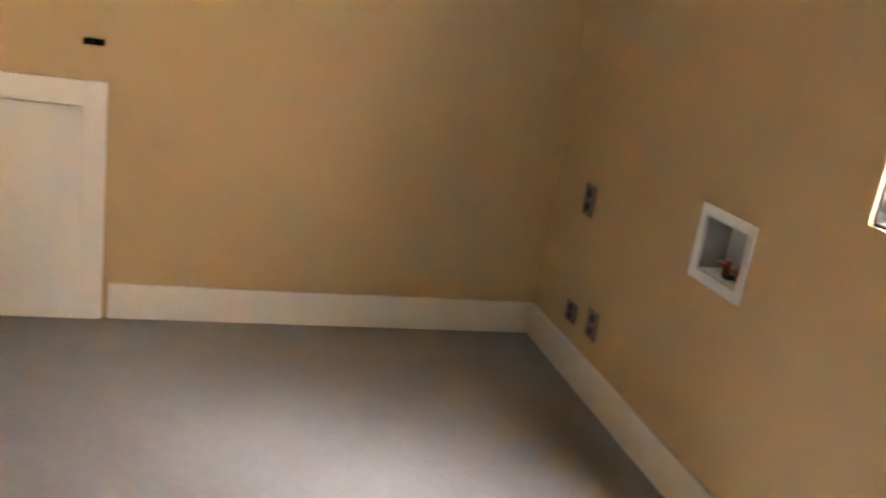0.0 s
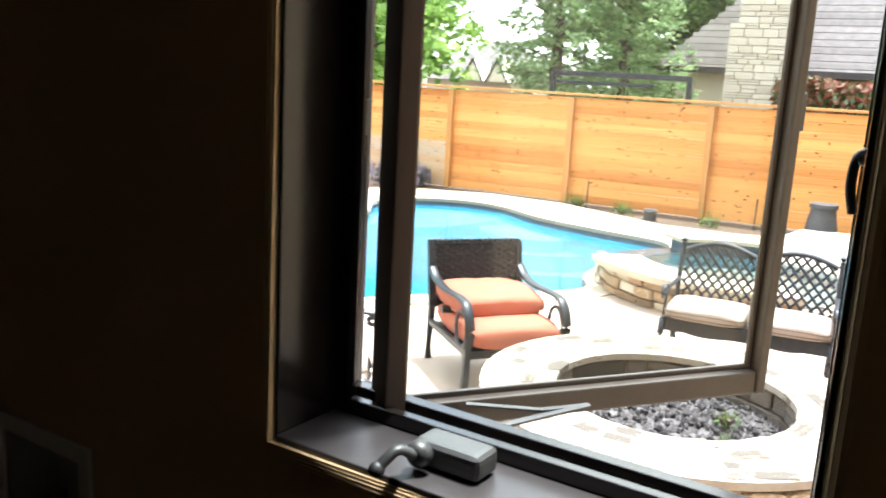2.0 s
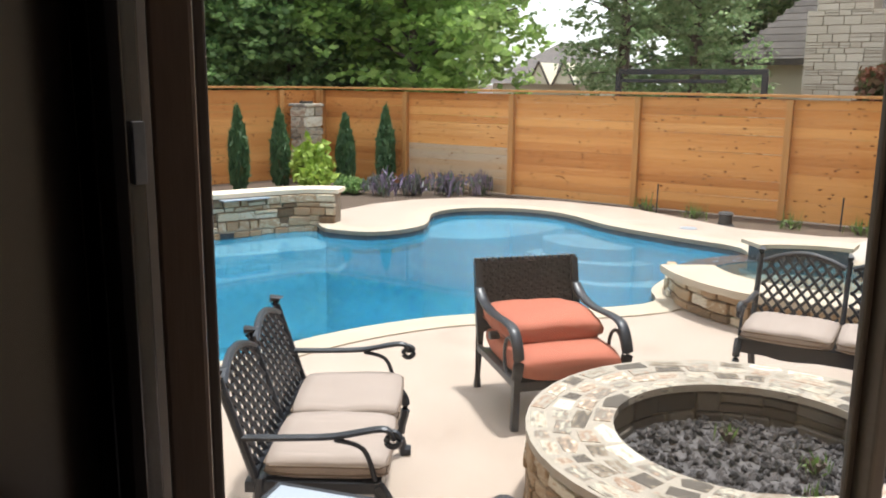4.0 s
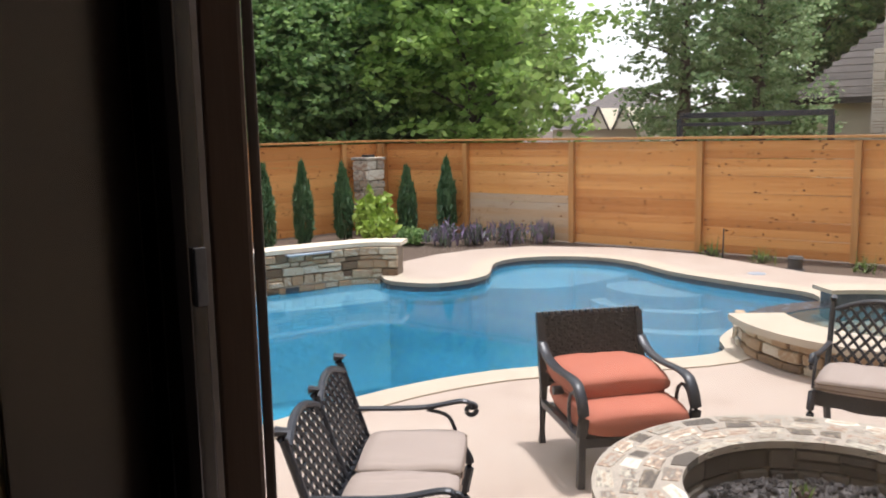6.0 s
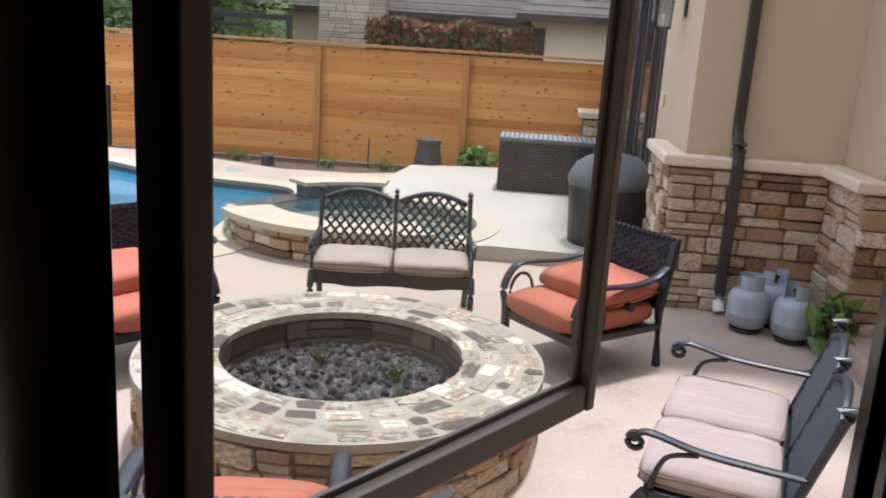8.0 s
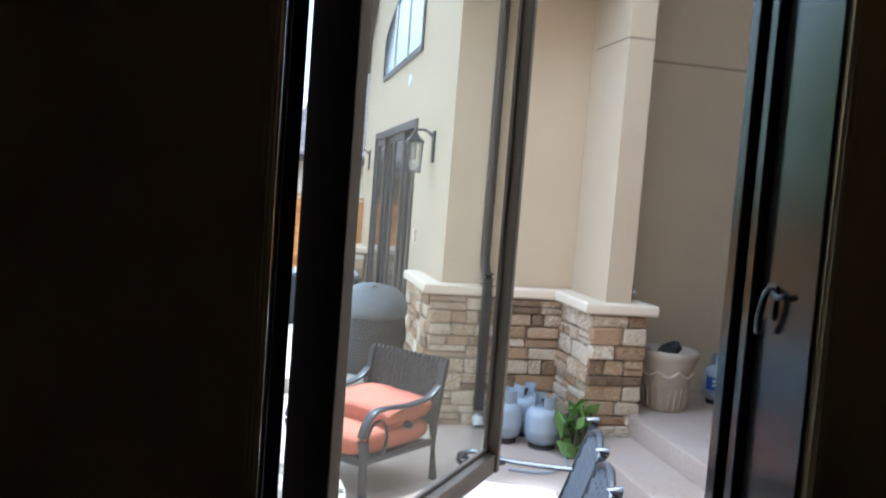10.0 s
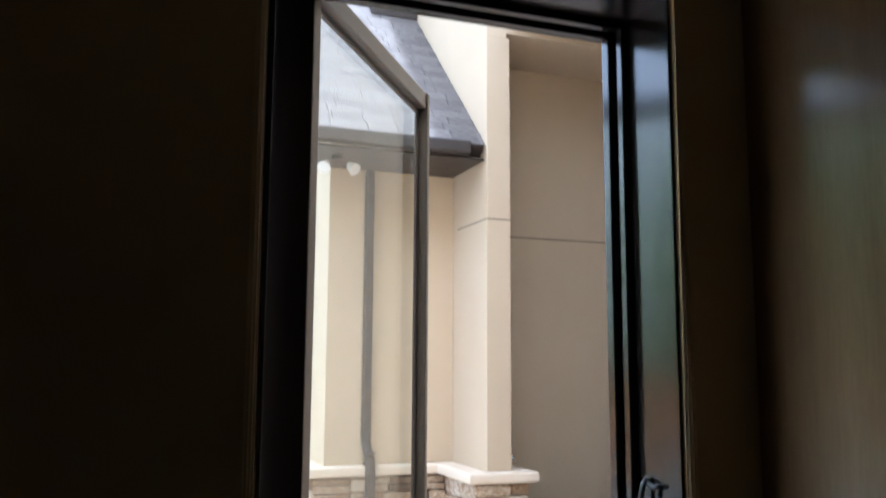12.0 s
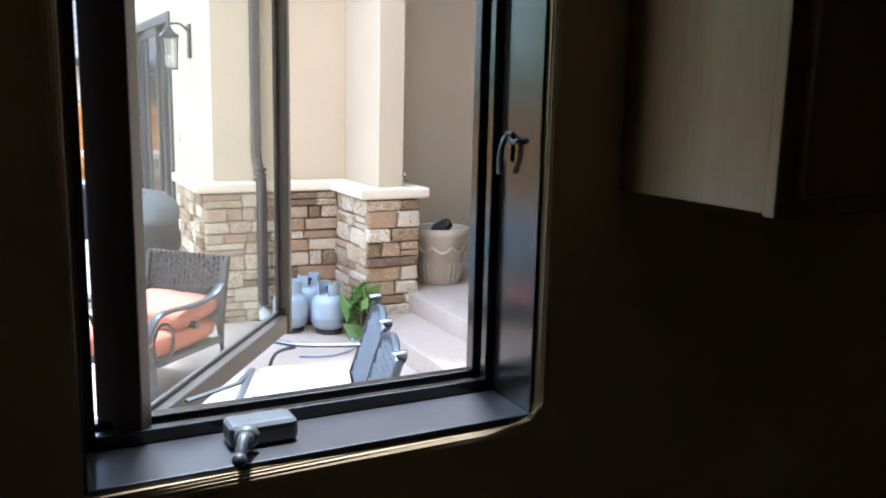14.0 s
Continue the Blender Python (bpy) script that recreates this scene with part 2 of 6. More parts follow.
M_POT = material("weathered_resin_pot", [(0.34, 0.27, 0.20), (0.46, 0.385, 0.30)], 0.8, scale=5, fine=60, bump=0.3)
M_DARKPOT = material("dark_grey_pot", [(0.035, 0.035, 0.037), (0.075, 0.072, 0.07)], 0.7)
# the pane's bluish diffuse veil paints in the reflection that lifts its darks
M_GLASS = glass_material("window_glass", (0.95, 0.96, 0.93), 0.4, haze=0.022, veil=(0.68, 0.73, 0.78))
M_LAMPGLASS = glass_material("lantern_glass", (0.9, 0.88, 0.8), 1.0, haze=0.5)
M_CHROME = material("brushed_chrome", [(0.5, 0.5, 0.5), (0.62, 0.62, 0.62)], 0.25, metal=1.0, bump=0.03)
M_BOXIN = material("grey_plastic_box", [(0.40, 0.42, 0.43), (0.48, 0.50, 0.5)], 0.5)
M_COPPER = material("copper_valve", [(0.30, 0.12, 0.06), (0.42, 0.18, 0.1)], 0.4, metal=0.8)


def leaf_material(name, dark, light, through=0.25):
    m = bpy.data.materials.new(name)
    m.use_nodes = True
    t = m.node_tree
    b = t.nodes["Principled BSDF"]
    b.inputs["Roughness"].default_value = 0.55
    geo = t.nodes.new("ShaderNodeNewGeometry")
    ramp = t.nodes.new("ShaderNodeValToRGB")
    ramp.color_ramp.elements[0].color, ramp.color_ramp.elements[1].color = (*dark, 1), (*light, 1)
    t.links.new(geo.outputs["Random Per Island"], ramp.inputs[0])
    t.links.new(ramp.outputs[0], b.inputs["Base Color"])
    tl = t.nodes.new("ShaderNodeBsdfTranslucent")
    t.links.new(ramp.outputs[0], tl.inputs[0])
    mx = t.nodes.new("ShaderNodeMixShader")
    mx.inputs[0].default_value = through
    t.links.new(b.outputs[0], mx.inputs[1])
    t.links.new(tl.outputs[0], mx.inputs[2])
    t.links.new(mx.outputs[0], t.nodes["Material Output"].inputs[0])
    return m


M_LEAF = leaf_material("broad_leaves", (0.16, 0.28, 0.06), (0.44, 0.62, 0.18), 0.62)
M_LEAFDARK = leaf_material("dark_leaves", (0.10, 0.20, 0.07), (0.32, 0.47, 0.17), 0.6)
M_NEEDLE = leaf_material("pine_needles", (0.16, 0.26, 0.11), (0.38, 0.50, 0.24), 0.6)
M_CYPRESS = leaf_material("cypress_sprays", (0.04, 0.11, 0.045), (0.11, 0.20, 0.08), 0.25)
M_LIME = leaf_material("lime_leaves", (0.20, 0.32, 0.04), (0.42, 0.54, 0.10), 0.3)
M_LAVENDER = leaf_material("lavender_spikes", (0.08, 0.14, 0.05), (0.24, 0.16, 0.30), 0.2)
M_REDLEAF = leaf_material("red_tip_leaves", (0.05, 0.09, 0.03), (0.26, 0.08, 0.05), 0.2)
M_WEED = leaf_material("green_weeds", (0.10, 0.20, 0.04), (0.22, 0.34, 0.09), 0.3)

# water: clear tinted sheets with ripples
M_WATER = glass_material("pool_water", (0.82, 0.96, 0.99), 0.75, 0.03, 0.5, (0.05, 0.26, 0.42))
M_SPAWATER = glass_material("spa_water", (0.80, 0.93, 0.94), 0.75, 0.03, 0.2, (0.10, 0.24, 0.30))
for water in (M_WATER, M_SPAWATER):
    wt = water.node_tree
    w_co = wt.nodes.new("ShaderNodeTexCoord")
    w_nz = wt.nodes.new("ShaderNodeTexNoise")
    w_nz.inputs["Scale"].default_value, w_nz.inputs["Detail"].default_value = 3.5, 3
    w_bp = wt.nodes.new("ShaderNodeBump")
    w_bp.inputs["Strength"].default_value, w_bp.inputs["Distance"].default_value = 0.25, 0.03
    wt.links.new(w_co.outputs["Object"], w_nz.inputs["Vector"])
    wt.links.new(w_nz.outputs[0], w_bp.inputs["Height"])
    for nd in wt.nodes:
        if nd.bl_idname in ("ShaderNodeBsdfGlossy", "ShaderNodeLayerWeight"):
            wt.links.new(w_bp.outputs[0], nd.inputs["Normal"])


# ---- mesh helpers ----
def mesh_of(bm, mat, smooth=False):
    me = bpy.data.meshes.new("mesh")
    if smooth:
        for f in bm.faces:
            f.smooth = True
    bm.to_mesh(me)
    bm.free()
    me.materials.append(mat)
    return me


def part(name, bm, mat, parent, label="", smooth=False, at=None):
    ob = new(name, mesh_of(bm, mat, smooth))
    ob.parent = parent
    if at is not None:
        ob.matrix_basis = at
    if label:
        tagged(ob, label)
    return ob


def shared(name, me, parent, at):
    ob = new(name, me)
    ob.parent = parent
    ob.matrix_basis = at
    return ob


def thing(name, at, label, category, group="", kind=""):
    ob = new(name)
    ob.empty_display_size = 0.1
    ob.matrix_basis = at
    return tagged(ob, label, category, group, kind)


def solid(name, bm, mat, label, category, kind="structure", smooth=False):
    ob = new(name, mesh_of(bm, mat, smooth))
    return tagged(ob, label, category, "", kind)


def block(x0, x1, y0, y1, z0, z1, bevel=0.0, bm=None, segments=2):
    own = bmesh.new()
    bmesh.ops.create_cube(own, size=1)
    for v in own.verts:
        v.co = Vector(((x0 + x1) / 2 + v.co.x * (x1 - x0), (y0 + y1) / 2 + v.co.y * (y1 - y0), (z0 + z1) / 2 + v.co.z * (z1 - z0)))
    if bevel:
        bmesh.ops.bevel(own, geom=own.edges[:], offset=bevel, segments=segments, affect="EDGES", profile=0.6)
    return merged(bm, own)


def merged(bm, own, m=None):
    if m is not None:
        own.transform(m)
    if bm is None:
        return own
    me = bpy.data.meshes.new("tmp")
    own.to_mesh(me)
    own.free()
    bm.from_mesh(me)
    bpy.data.meshes.remove(me)
    return bm


def tube(points, radius, sides=8, bm=None, flat=1.0, taper=None):
    """A rod along points; flat squeezes it to a strap; taper gives the radius factor at the end."""
    bm = bm or bmesh.new()
    pts = [Vector(p) for p in points]
    rings = []
    up = Vector((0, 0, 1))
    for i, p in enumerate(pts):
        d = (pts[min(i + 1, len(pts) - 1)] - pts[max(i - 1, 0)]).normalized()
        side = d.cross(up)
        side = side.normalized() if side.length > 1e-3 else Vector((1, 0, 0))
        top = side.cross(d).normalized()
        r = radius * (1 if taper is None else 1 + (taper - 1) * i / (len(pts) - 1))
        rings.append([bm.verts.new(p + side * math.cos(a) * r + top * math.sin(a) * r * flat) for a in (math.tau * (k + 0.5) / sides for k in range(sides))])
    for a, b in zip(rings, rings[1:]):
        for k in range(sides):
            bm.faces.new((a[k], a[(k + 1) % sides], b[(k + 1) % sides], b[k]))
    bm.faces.new(rings[0][::-1])
    bm.faces.new(rings[-1])
    bmesh.ops.recalc_face_normals(bm, faces=bm.faces[:])
    return bm


def lathe(profile, steps=32, bm=None):
    bm = bm or bmesh.new()
    rings = [[bm.verts.new((r * math.cos(math.tau * k / steps), r * math.sin(math.tau * k / steps), z)) for k in range(steps)] for r, z in profile]
    for a, b in zip(rings, rings[1:]):
        for k in range(steps):
            bm.faces.new((a[k], a[(k + 1) % steps], b[(k + 1) % steps], b[k]))
    for ring, r in ((rings[0], profile[0][0]), (rings[-1], profile[-1][0])):
        if r > 1e-4:
            bm.faces.new(ring)
    bmesh.ops.remove_doubles(bm, verts=bm.verts[:], dist=1e-5)
    bmesh.ops.recalc_face_normals(bm, faces=bm.faces[:])
    return bm


def smooth_line(points, steps=8, closed=False):
    pts = [Vector(p) for p in points]
    n = len(pts)
    out = []
    for i in range(n if closed else n - 1):
        p = [pts[(i + k) % n] if closed else pts[min(max(i + k, 0), n - 1)] for k in (-1, 0, 1, 2)]
        for s in range(steps):
            u = s / steps
            out.append(0.5 * (2 * p[1] + (p[2] - p[0]) * u + (2 * p[0] - 5 * p[1] + 4 * p[2] - p[3]) * u * u + (3 * p[1] - p[0] - 3 * p[2] + p[3]) * u**3))
    if not closed:
        out.append(pts[-1])
    return out


def sheet_with_holes(outer, holes, z, thick):
    """A flat slab with holes, as one mesh."""
    bm = bmesh.new()
    for loop in (outer, *holes):
        vs = [bm.verts.new((p[0], p[1], z)) for p in loop]
        for a, b in zip(vs, vs[1:] + vs[:1]):
            bm.edges.new((a, b))
    bmesh.ops.triangle_fill(bm, use_beauty=True, edges=bm.edges[:])
    bmesh.ops.recalc_face_normals(bm, faces=bm.faces[:])
    if bm.faces and sum(f.normal.z for f in bm.faces) < 0:
        bmesh.ops.reverse_faces(bm, faces=bm.faces[:])
    ext = bmesh.ops.extrude_face_region(bm, geom=bm.faces[:])
    bmesh.ops.translate(bm, vec=(0, 0, -thick), verts=[v for v in ext["geom"] if isinstance(v, bmesh.types.BMVert)])
    bmesh.ops.recalc_face_normals(bm, faces=bm.faces[:])
    return bm


def strip(line, width, z0, z1, closed=True):
    """A band of that width to the left of a line of ground points, between two heights."""
    bm = bmesh.new()
    n = len(line)
    rings = []
    for i, p in enumerate(line):
        a, b = (line[i - 1], line[(i + 1) % n]) if closed else (line[max(i - 1, 0)], line[min(i + 1, n - 1)])
        d = Vector((b[0] - a[0], b[1] - a[1])).normalized()
        q = (p[0] - d.y * width, p[1] + d.x * width)
        rings.append([bm.verts.new((*xy, z)) for xy, z in (((p[0], p[1]), z0), ((p[0], p[1]), z1), (q, z1), (q, z0))])
    for a, b in zip(rings, rings[1:] + (rings[:1] if closed else [])):
        for k in range(4):
            bm.faces.new((a[k], a[(k + 1) % 4], b[(k + 1) % 4], b[k]))
    if not closed:
        bm.faces.new(rings[0])
        bm.faces.new(rings[-1])
    bmesh.ops.recalc_face_normals(bm, faces=bm.faces[:])
    return bm


# rough stone blocks, shared by all masonry
def rough_block(seed, worn=0.09, jit=0.05):
    rnd = random.Random(seed)
    bm = block(-0.5, 0.5, -0.5, 0.5, -0.5, 0.5)
    for v in bm.verts:
        v.co += Vector((rnd.uniform(-jit, jit), rnd.uniform(-jit, jit), rnd.uniform(-jit, jit)))
    bmesh.ops.bevel(bm, geom=bm.edges[:], offset=worn, segments=1, affect="EDGES")
    return bm


STONES = [mesh_of(rough_block(s), M_STONE) for s in range(8)]
M_SOOT = material("sooty_stone", [(0.05, 0.042, 0.034), (0.11, 0.092, 0.075), (0.19, 0.165, 0.135)], 0.9, scale=8, fine=45, bump=0.6, vary=0.5, depth=0.006)
SOOTSTONES = [mesh_of(rough_block(s + 60), M_SOOT) for s in range(6)]
PITSTONES = [mesh_of(rough_block(s + 20), M_PITSTONE) for s in range(8)]
LIMESTONES = [mesh_of(rough_block(s + 40, 0.05, 0.02), M_LIMESTONE) for s in range(4)]


def courses(length, height, rnd, hmin=0.06, hmax=0.17, lmin=0.11, lmax=0.38, gap=0.012):
    """Rects (u, v, du, dv) of coursed rubble that fill length by height."""
    v, rects = 0.0, []
    while v < height - 1e-3:
        h = rnd.uniform(hmin, hmax)
        if height - v - h < hmin:
            h = height - v
        u = 0.0
        while u < length - 1e-3:
            l = rnd.uniform(lmin, lmax)
            if length - u - l < lmin:
                l = length - u
            if h > 0.11 and rnd.random() < 0.3:
                k = rnd.uniform(0.4, 0.6)
                rects += [(u, v, l - gap, h * k - gap), (u, v + h * k, l - gap, h * (1 - k) - gap)]
            else:
                rects.append((u, v, l - gap, h - gap))
            u += l
        v += h
    return rects


def stones_flat(parent, origin, along, length, height, seed, depth=0.09, meshes=None, **kw):
    """Lays stones against a wall: origin at its foot, along = direction in plan; they stand proud to its right."""
    rnd = random.Random(seed)
    a = Vector((*along, 0)).normalized()
    nrm = Vector((a.y, -a.x, 0))
    turn = math.atan2(a.y, a.x)
    for u, v, du, dv in courses(length, height, rnd, **kw):
        d = depth * rnd.uniform(0.75, 1.2)
        c = Vector(origin) + a * (u + du / 2) + Vector((0, 0, v + dv / 2)) + nrm * (d / 2 - 0.03)
        m = Matrix.LocRotScale(c, Euler((rnd.uniform(-0.02, 0.02), rnd.uniform(-0.02, 0.02), turn + rnd.choice((0, math.pi)))), (du, d, dv))
        shared("stone", rnd.choice(meshes or STONES), parent, m)


def stones_round(parent, center, radius, a0, a1, z0, height, seed, depth=0.1, meshes=None, outward=True, **kw):
    rnd = random.Random(seed)
    for u, v, du, dv in courses(abs(a1 - a0) * radius, height, rnd, **kw):
        ang = a0 + (u + du / 2) / radius * (1 if a1 > a0 else -1)
        d = depth * rnd.uniform(0.8, 1.15)
        r = radius + (d / 2 - 0.04) * (1 if outward else -1)
        c = Vector((center[0] + r * math.cos(ang), center[1] + r * math.sin(ang), z0 + v + dv / 2))
        m = Matrix.LocRotScale(c, Euler((0, 0, ang + math.pi / 2)), (du, d, dv))
        shared("stone", rnd.choice(meshes or STONES), parent, m)


def leaf_cloud(points, size, rnd, lean=1.0, long=1.8, flat=0.0):
    """Many single leaves, each a diamond, at the given points; flat turns their faces to the sky."""
    n = len(points)
    pts = np.array(points)
    a = rnd.normal(size=(n, 3))
    a /= np.linalg.norm(a, axis=1)[:, None]
    a[:, 2] *= lean
    b = np.cross(a, rnd.normal(size=(n, 3)) + np.array([0, 0, flat]))
    b /= np.linalg.norm(b, axis=1)[:, None] + 1e-9
    s = size * rnd.uniform(0.6, 1.4, (n, 1))
    v = np.stack([pts - a * s * long / 2, pts + b * s / 2, pts + a * s * long / 2, pts - b * s / 2], 1).reshape(-1, 3)
    f = (np.arange(n)[:, None] * 4 + np.arange(4)).tolist()
    me = bpy.data.meshes.new("leaves")
    me.from_pydata(v.tolist(), [], f)
    return me


# ---- the room ----
FLOOR, CEIL = 0.585, 3.4
WX0, WX1, WZ0, WZ1 = 0.0, 0.638, 1.607, 2.805


def wall_panel(x0, x1, z0, z1, holes, y0, y1, bevel=0.0):
    """A wall along x with openings through it."""
    own = sheet_with_holes([(x0, z0), (x1, z0), (x1, z1), (x0, z1)], [[(a, c), (b, c), (b, d), (a, d)] for a, b, c, d in holes], 0, y1 - y0)
    own.transform(Matrix(((1, 0, 0, 0), (0, 0, -1, y0), (0, 1, 0, 0), (0, 0, 0, 1))))
    if bevel:
        es = []
        for e in own.edges:
            if all(abs(v.co.y - y0) < 1e-4 for v in e.verts) and any(abs(f.normal.y) < 0.5 for f in e.link_faces):
                c = (e.verts[0].co + e.verts[1].co) / 2
                if x0 + 0.01 < c.x < x1 - 0.01 and z0 + 0.01 < c.z < z1 - 0.01:
                    es.append(e)
        bmesh.ops.bevel(own, geom=es, offset=bevel, segments=4, affect="EDGES", profile=0.5)
    bmesh.ops.recalc_face_normals(own, faces=own.faces[:])
    return own


BOX = (-0.632, -0.363, 1.262, 1.488)
solid("wall_north", wall_panel(-1.74, 2.6, FLOOR, CEIL, [(WX0, WX1, WZ0, WZ1), (BOX[0] + 0.03, BOX[1] - 0.03, BOX[2] + 0.03, BOX[3] - 0.03)], 0.0, 0.1, 0.018), M_DRYWALL, "tan painted drywall with rounded window corners", "wall")
solid("wall_north_outside", wall_panel(-9.5, 9.0, -0.05, 7.0, [(WX0 - 0.005, WX1 + 0.005, WZ0 - 0.03, WZ1 + 0.005)], 0.102, 0.178), M_STUCCO, "tan stucco outside of the house wall", "wall")
solid("wall_west", block(-1.86, -1.742, -3.3, 0.1, FLOOR, CEIL), M_DRYWALL, "tan painted drywall", "wall")
solid("wall_east", block(2.602, 2.72, -3.3, 0.1, FLOOR, CEIL), M_DRYWALL, "tan painted drywall", "wall")
solid("wall_south", wall_panel(-1.74, 2.6, FLOOR, CEIL, [], -3.3, -3.2), M_DRYWALL, "tan painted drywall", "wall")
solid("floor", block(-1.84, 2.7, -3.3, 0.1, FLOOR - 0.1, FLOOR), M_TILE, "grey tile floor with a dull sheen", "floor")
solid("ceiling", block(-1.84, 2.7, -3.3, 0.1, CEIL, CEIL + 0.1), M_CEIL, "pale painted ceiling", "ceiling")
bm = block(-1.738, 2.6, -0.016, -0.001, FLOOR + 0.001, FLOOR + 0.145, 0.004)
solid("baseboard_north", bm, M_TRIM, "white painted baseboard", "baseboard")
solid("baseboard_west", block(-1.739, -1.724, -1.76, -0.018, FLOOR + 0.001, FLOOR + 0.145, 0.004), M_TRIM, "white painted baseboard", "baseboard")

# white access door low on the west wall
pan = thing("access_panel", pose(-1.74, -2.28, FLOOR), "low white painted access panel standing against the tan wall", "panel")
part("frame", block(0.002, 0.028, -0.5, 0.5, 0.002, 0.91, 0.004), M_TRIM, pan)
part("door", block(0.03, 0.042, -0.42, 0.42, 0.1, 0.82, 0.004), M_TRIM, pan)
stop = thing("wall_hook", pose(-1.74, -1.83, 1.63), "small dark bronze hook on the tan wall", "hook")
part("plate", block(0.001, 0.008, -0.035, 0.035, -0.012, 0.012, 0.003), M_BRONZE, stop)
part("peg", tube([(0.008, 0, 0), (0.03, 0, 0), (0.035, 0, 0.015)], 0.006), M_BRONZE, stop)

# recessed washer box
wb = thing("washer_outlet_box", pose((BOX[0] + BOX[1]) / 2, 0, (BOX[2] + BOX[3]) / 2), "white framed recessed washer outlet box with copper valves", "outlet box")
w2, h2 = (BOX[1] - BOX[0]) / 2, (BOX[3] - BOX[2]) / 2
bm = bmesh.new()
for a in ((-w2, -w2 + 0.03, -h2, h2), (w2 - 0.03, w2, -h2, h2), (-w2 + 0.03, w2 - 0.03, h2 - 0.03, h2), (-w2 + 0.03, w2 - 0.03, -h2, -h2 + 0.03)):
    block(a[0], a[1], -0.008, -0.001, a[2], a[3], 0.002, bm)
part("frame", bm, M_WHITE, wb)
bm = bmesh.new()
i2, k2 = w2 - 0.031, h2 - 0.031
for a in ((-i2, i2, 0.085, 0.09, -k2, k2), (-i2, -i2 + 0.004, 0, 0.085, -k2, k2), (i2 - 0.004, i2, 0, 0.085, -k2, k2), (-i2, i2, 0, 0.085, -k2, -k2 + 0.004), (-i2, i2, 0, 0.085, k2 - 0.004, k2)):
    block(*a, 0, bm)
part("tray", bm, M_BOXIN, wb)
for x, m in ((0.035, M_COPPER), (-0.03, M_COPPER)):
    bm = tube([(x, 0.05, -k2 + 0.004), (x, 0.05, -k2 + 0.05)], 0.011)
    block(x - 0.02, x + 0.02, 0.025, 0.04, -k2 + 0.03, -k2 + 0.045, 0.004, bm)
    part("valve", bm, m, wb)
part("drain", lathe([(0.02, 0), (0.024, 0.006), (0.016, 0.008), (0.0, 0.004)], 16), M_BLACKVINYL, wb, at=pose(0.0, 0.045, -k2 + 0.005))


def outlet(x, z, tall, wide=0.045):
    o = thing("wall_outlet", pose(x, 0, z), "tan grey wall outlet plate on tan drywall", "outlet", "wall outlets")
    part("plate", block(-wide, wide, -0.007, -0.001, -tall, tall, 0.003), M_PLATE, o)
    for dz in (-tall * 0.45, tall * 0.45):
        part("socket", lathe([(0.0, 0), (0.017, 0), (0.017, 0.004), (0, 0.005)], 16), M_BLACKVINYL, o, at=pose(0, -0.007, dz, 90))


outlet(-1.386, 1.29, 0.06)
outlet(-1.165, 0.865, 0.055)
outlet(-1.36, 0.84, 0.04)

# wall cabinet beside the window
cb = thing("wall_cabinet", pose(0.768, 0, 1.955), "dark stained wooden wall cabinet with a satin finish", "cabinet")
part("body", block(0, 0.74, -0.28, -0.002, 0, 0.95, 0.002), M_CAB, cb)
part("face_frame", block(-0.003, 0.745, -0.3, -0.2805, -0.004, 0.954, 0.003), M_CAB, cb)
for x in (0.02, 0.378):
    d = part("door", block(x, x + 0.345, -0.32, -0.301, 0.02, 0.93, 0.005), M_CAB, cb)
    part("knob", lathe([(0.0, 0), (0.006, 0), (0.006, 0.012), (0.014, 0.02), (0.01, 0.028), (0, 0.03)], 16), M_PEWTER, d, at=pose(x + (0.31 if x < 0.1 else 0.035), -0.32, 0.1, 90))

# ---- the window ----
win = new("window_1")
win.matrix_basis = pose(0, 0, 0)
tagged(win, "dark bronze casement window cranked open outwards", "window", "", "structure")
L = 0.006
for nm, a in (("jamb", (WX0 + 0.001, WX0 + L, 0.012, 0.125, WZ0, WZ1)), ("jamb", (WX1 - L, WX1 - 0.001, 0.012, 0.125, WZ0, WZ1)), ("head_jamb", (WX0 + L, WX1 - L, 0.012, 0.125, WZ1 - L, WZ1 - 0.001)), ("window_sill", (WX0 + L, WX1 - L, 0.008, 0.125, WZ0 - 0.02, WZ0 + 0.008))):
    part(nm, block(*a, 0.002), M_SILL if nm == "window_sill" else M_BRONZE, win)
L = 0.004
for y0, y1, f, left in ((0.126, 0.142, 0.016, 0.022), (0.143, 0.158, 0.008, 0.013), (0.159, 0.18, 0.022, 0.0)):
    for nm, a in (("frame_side", (WX0 + 0.001, WX0 + L + left, y0, y1, WZ0 - 0.015, WZ1 - L)), ("frame_side", (WX1 - L - f, WX1 - 0.001, y0, y1, WZ0 - 0.015, WZ1 - L)), ("frame_head", (WX0 + L + left, WX1 - L - f, y0, y1, WZ1 - L - f, WZ1 - 0.001)), ("frame_foot", (WX0 + L + left, WX1 - L - f, y0 - 0.0006, y1, WZ0 - 0.015, WZ0 + 0.012 + f))):
        part(nm, block(*a, 0.002), M_BRONZE, win)
for a in ((WX0 - 0.06, WX0 - 0.004, WZ0 - 0.09, WZ1 + 0.06), (WX1 + 0.004, WX1 + 0.06, WZ0 - 0.09, WZ1 + 0.06), (WX0 - 0.004, WX1 + 0.004, WZ1 + 0.004, WZ1 + 0.06), (WX0 - 0.004, WX1 + 0.004, WZ0 - 0.09, WZ0 - 0.031)):
    part("casing", block(a[0], a[1], 0.1785, 0.197, a[2], a[3], 0.003), M_SASH, win)
SASH_AT = pose(0.0714, 0.1797, 0, 0, 0, 54.9)
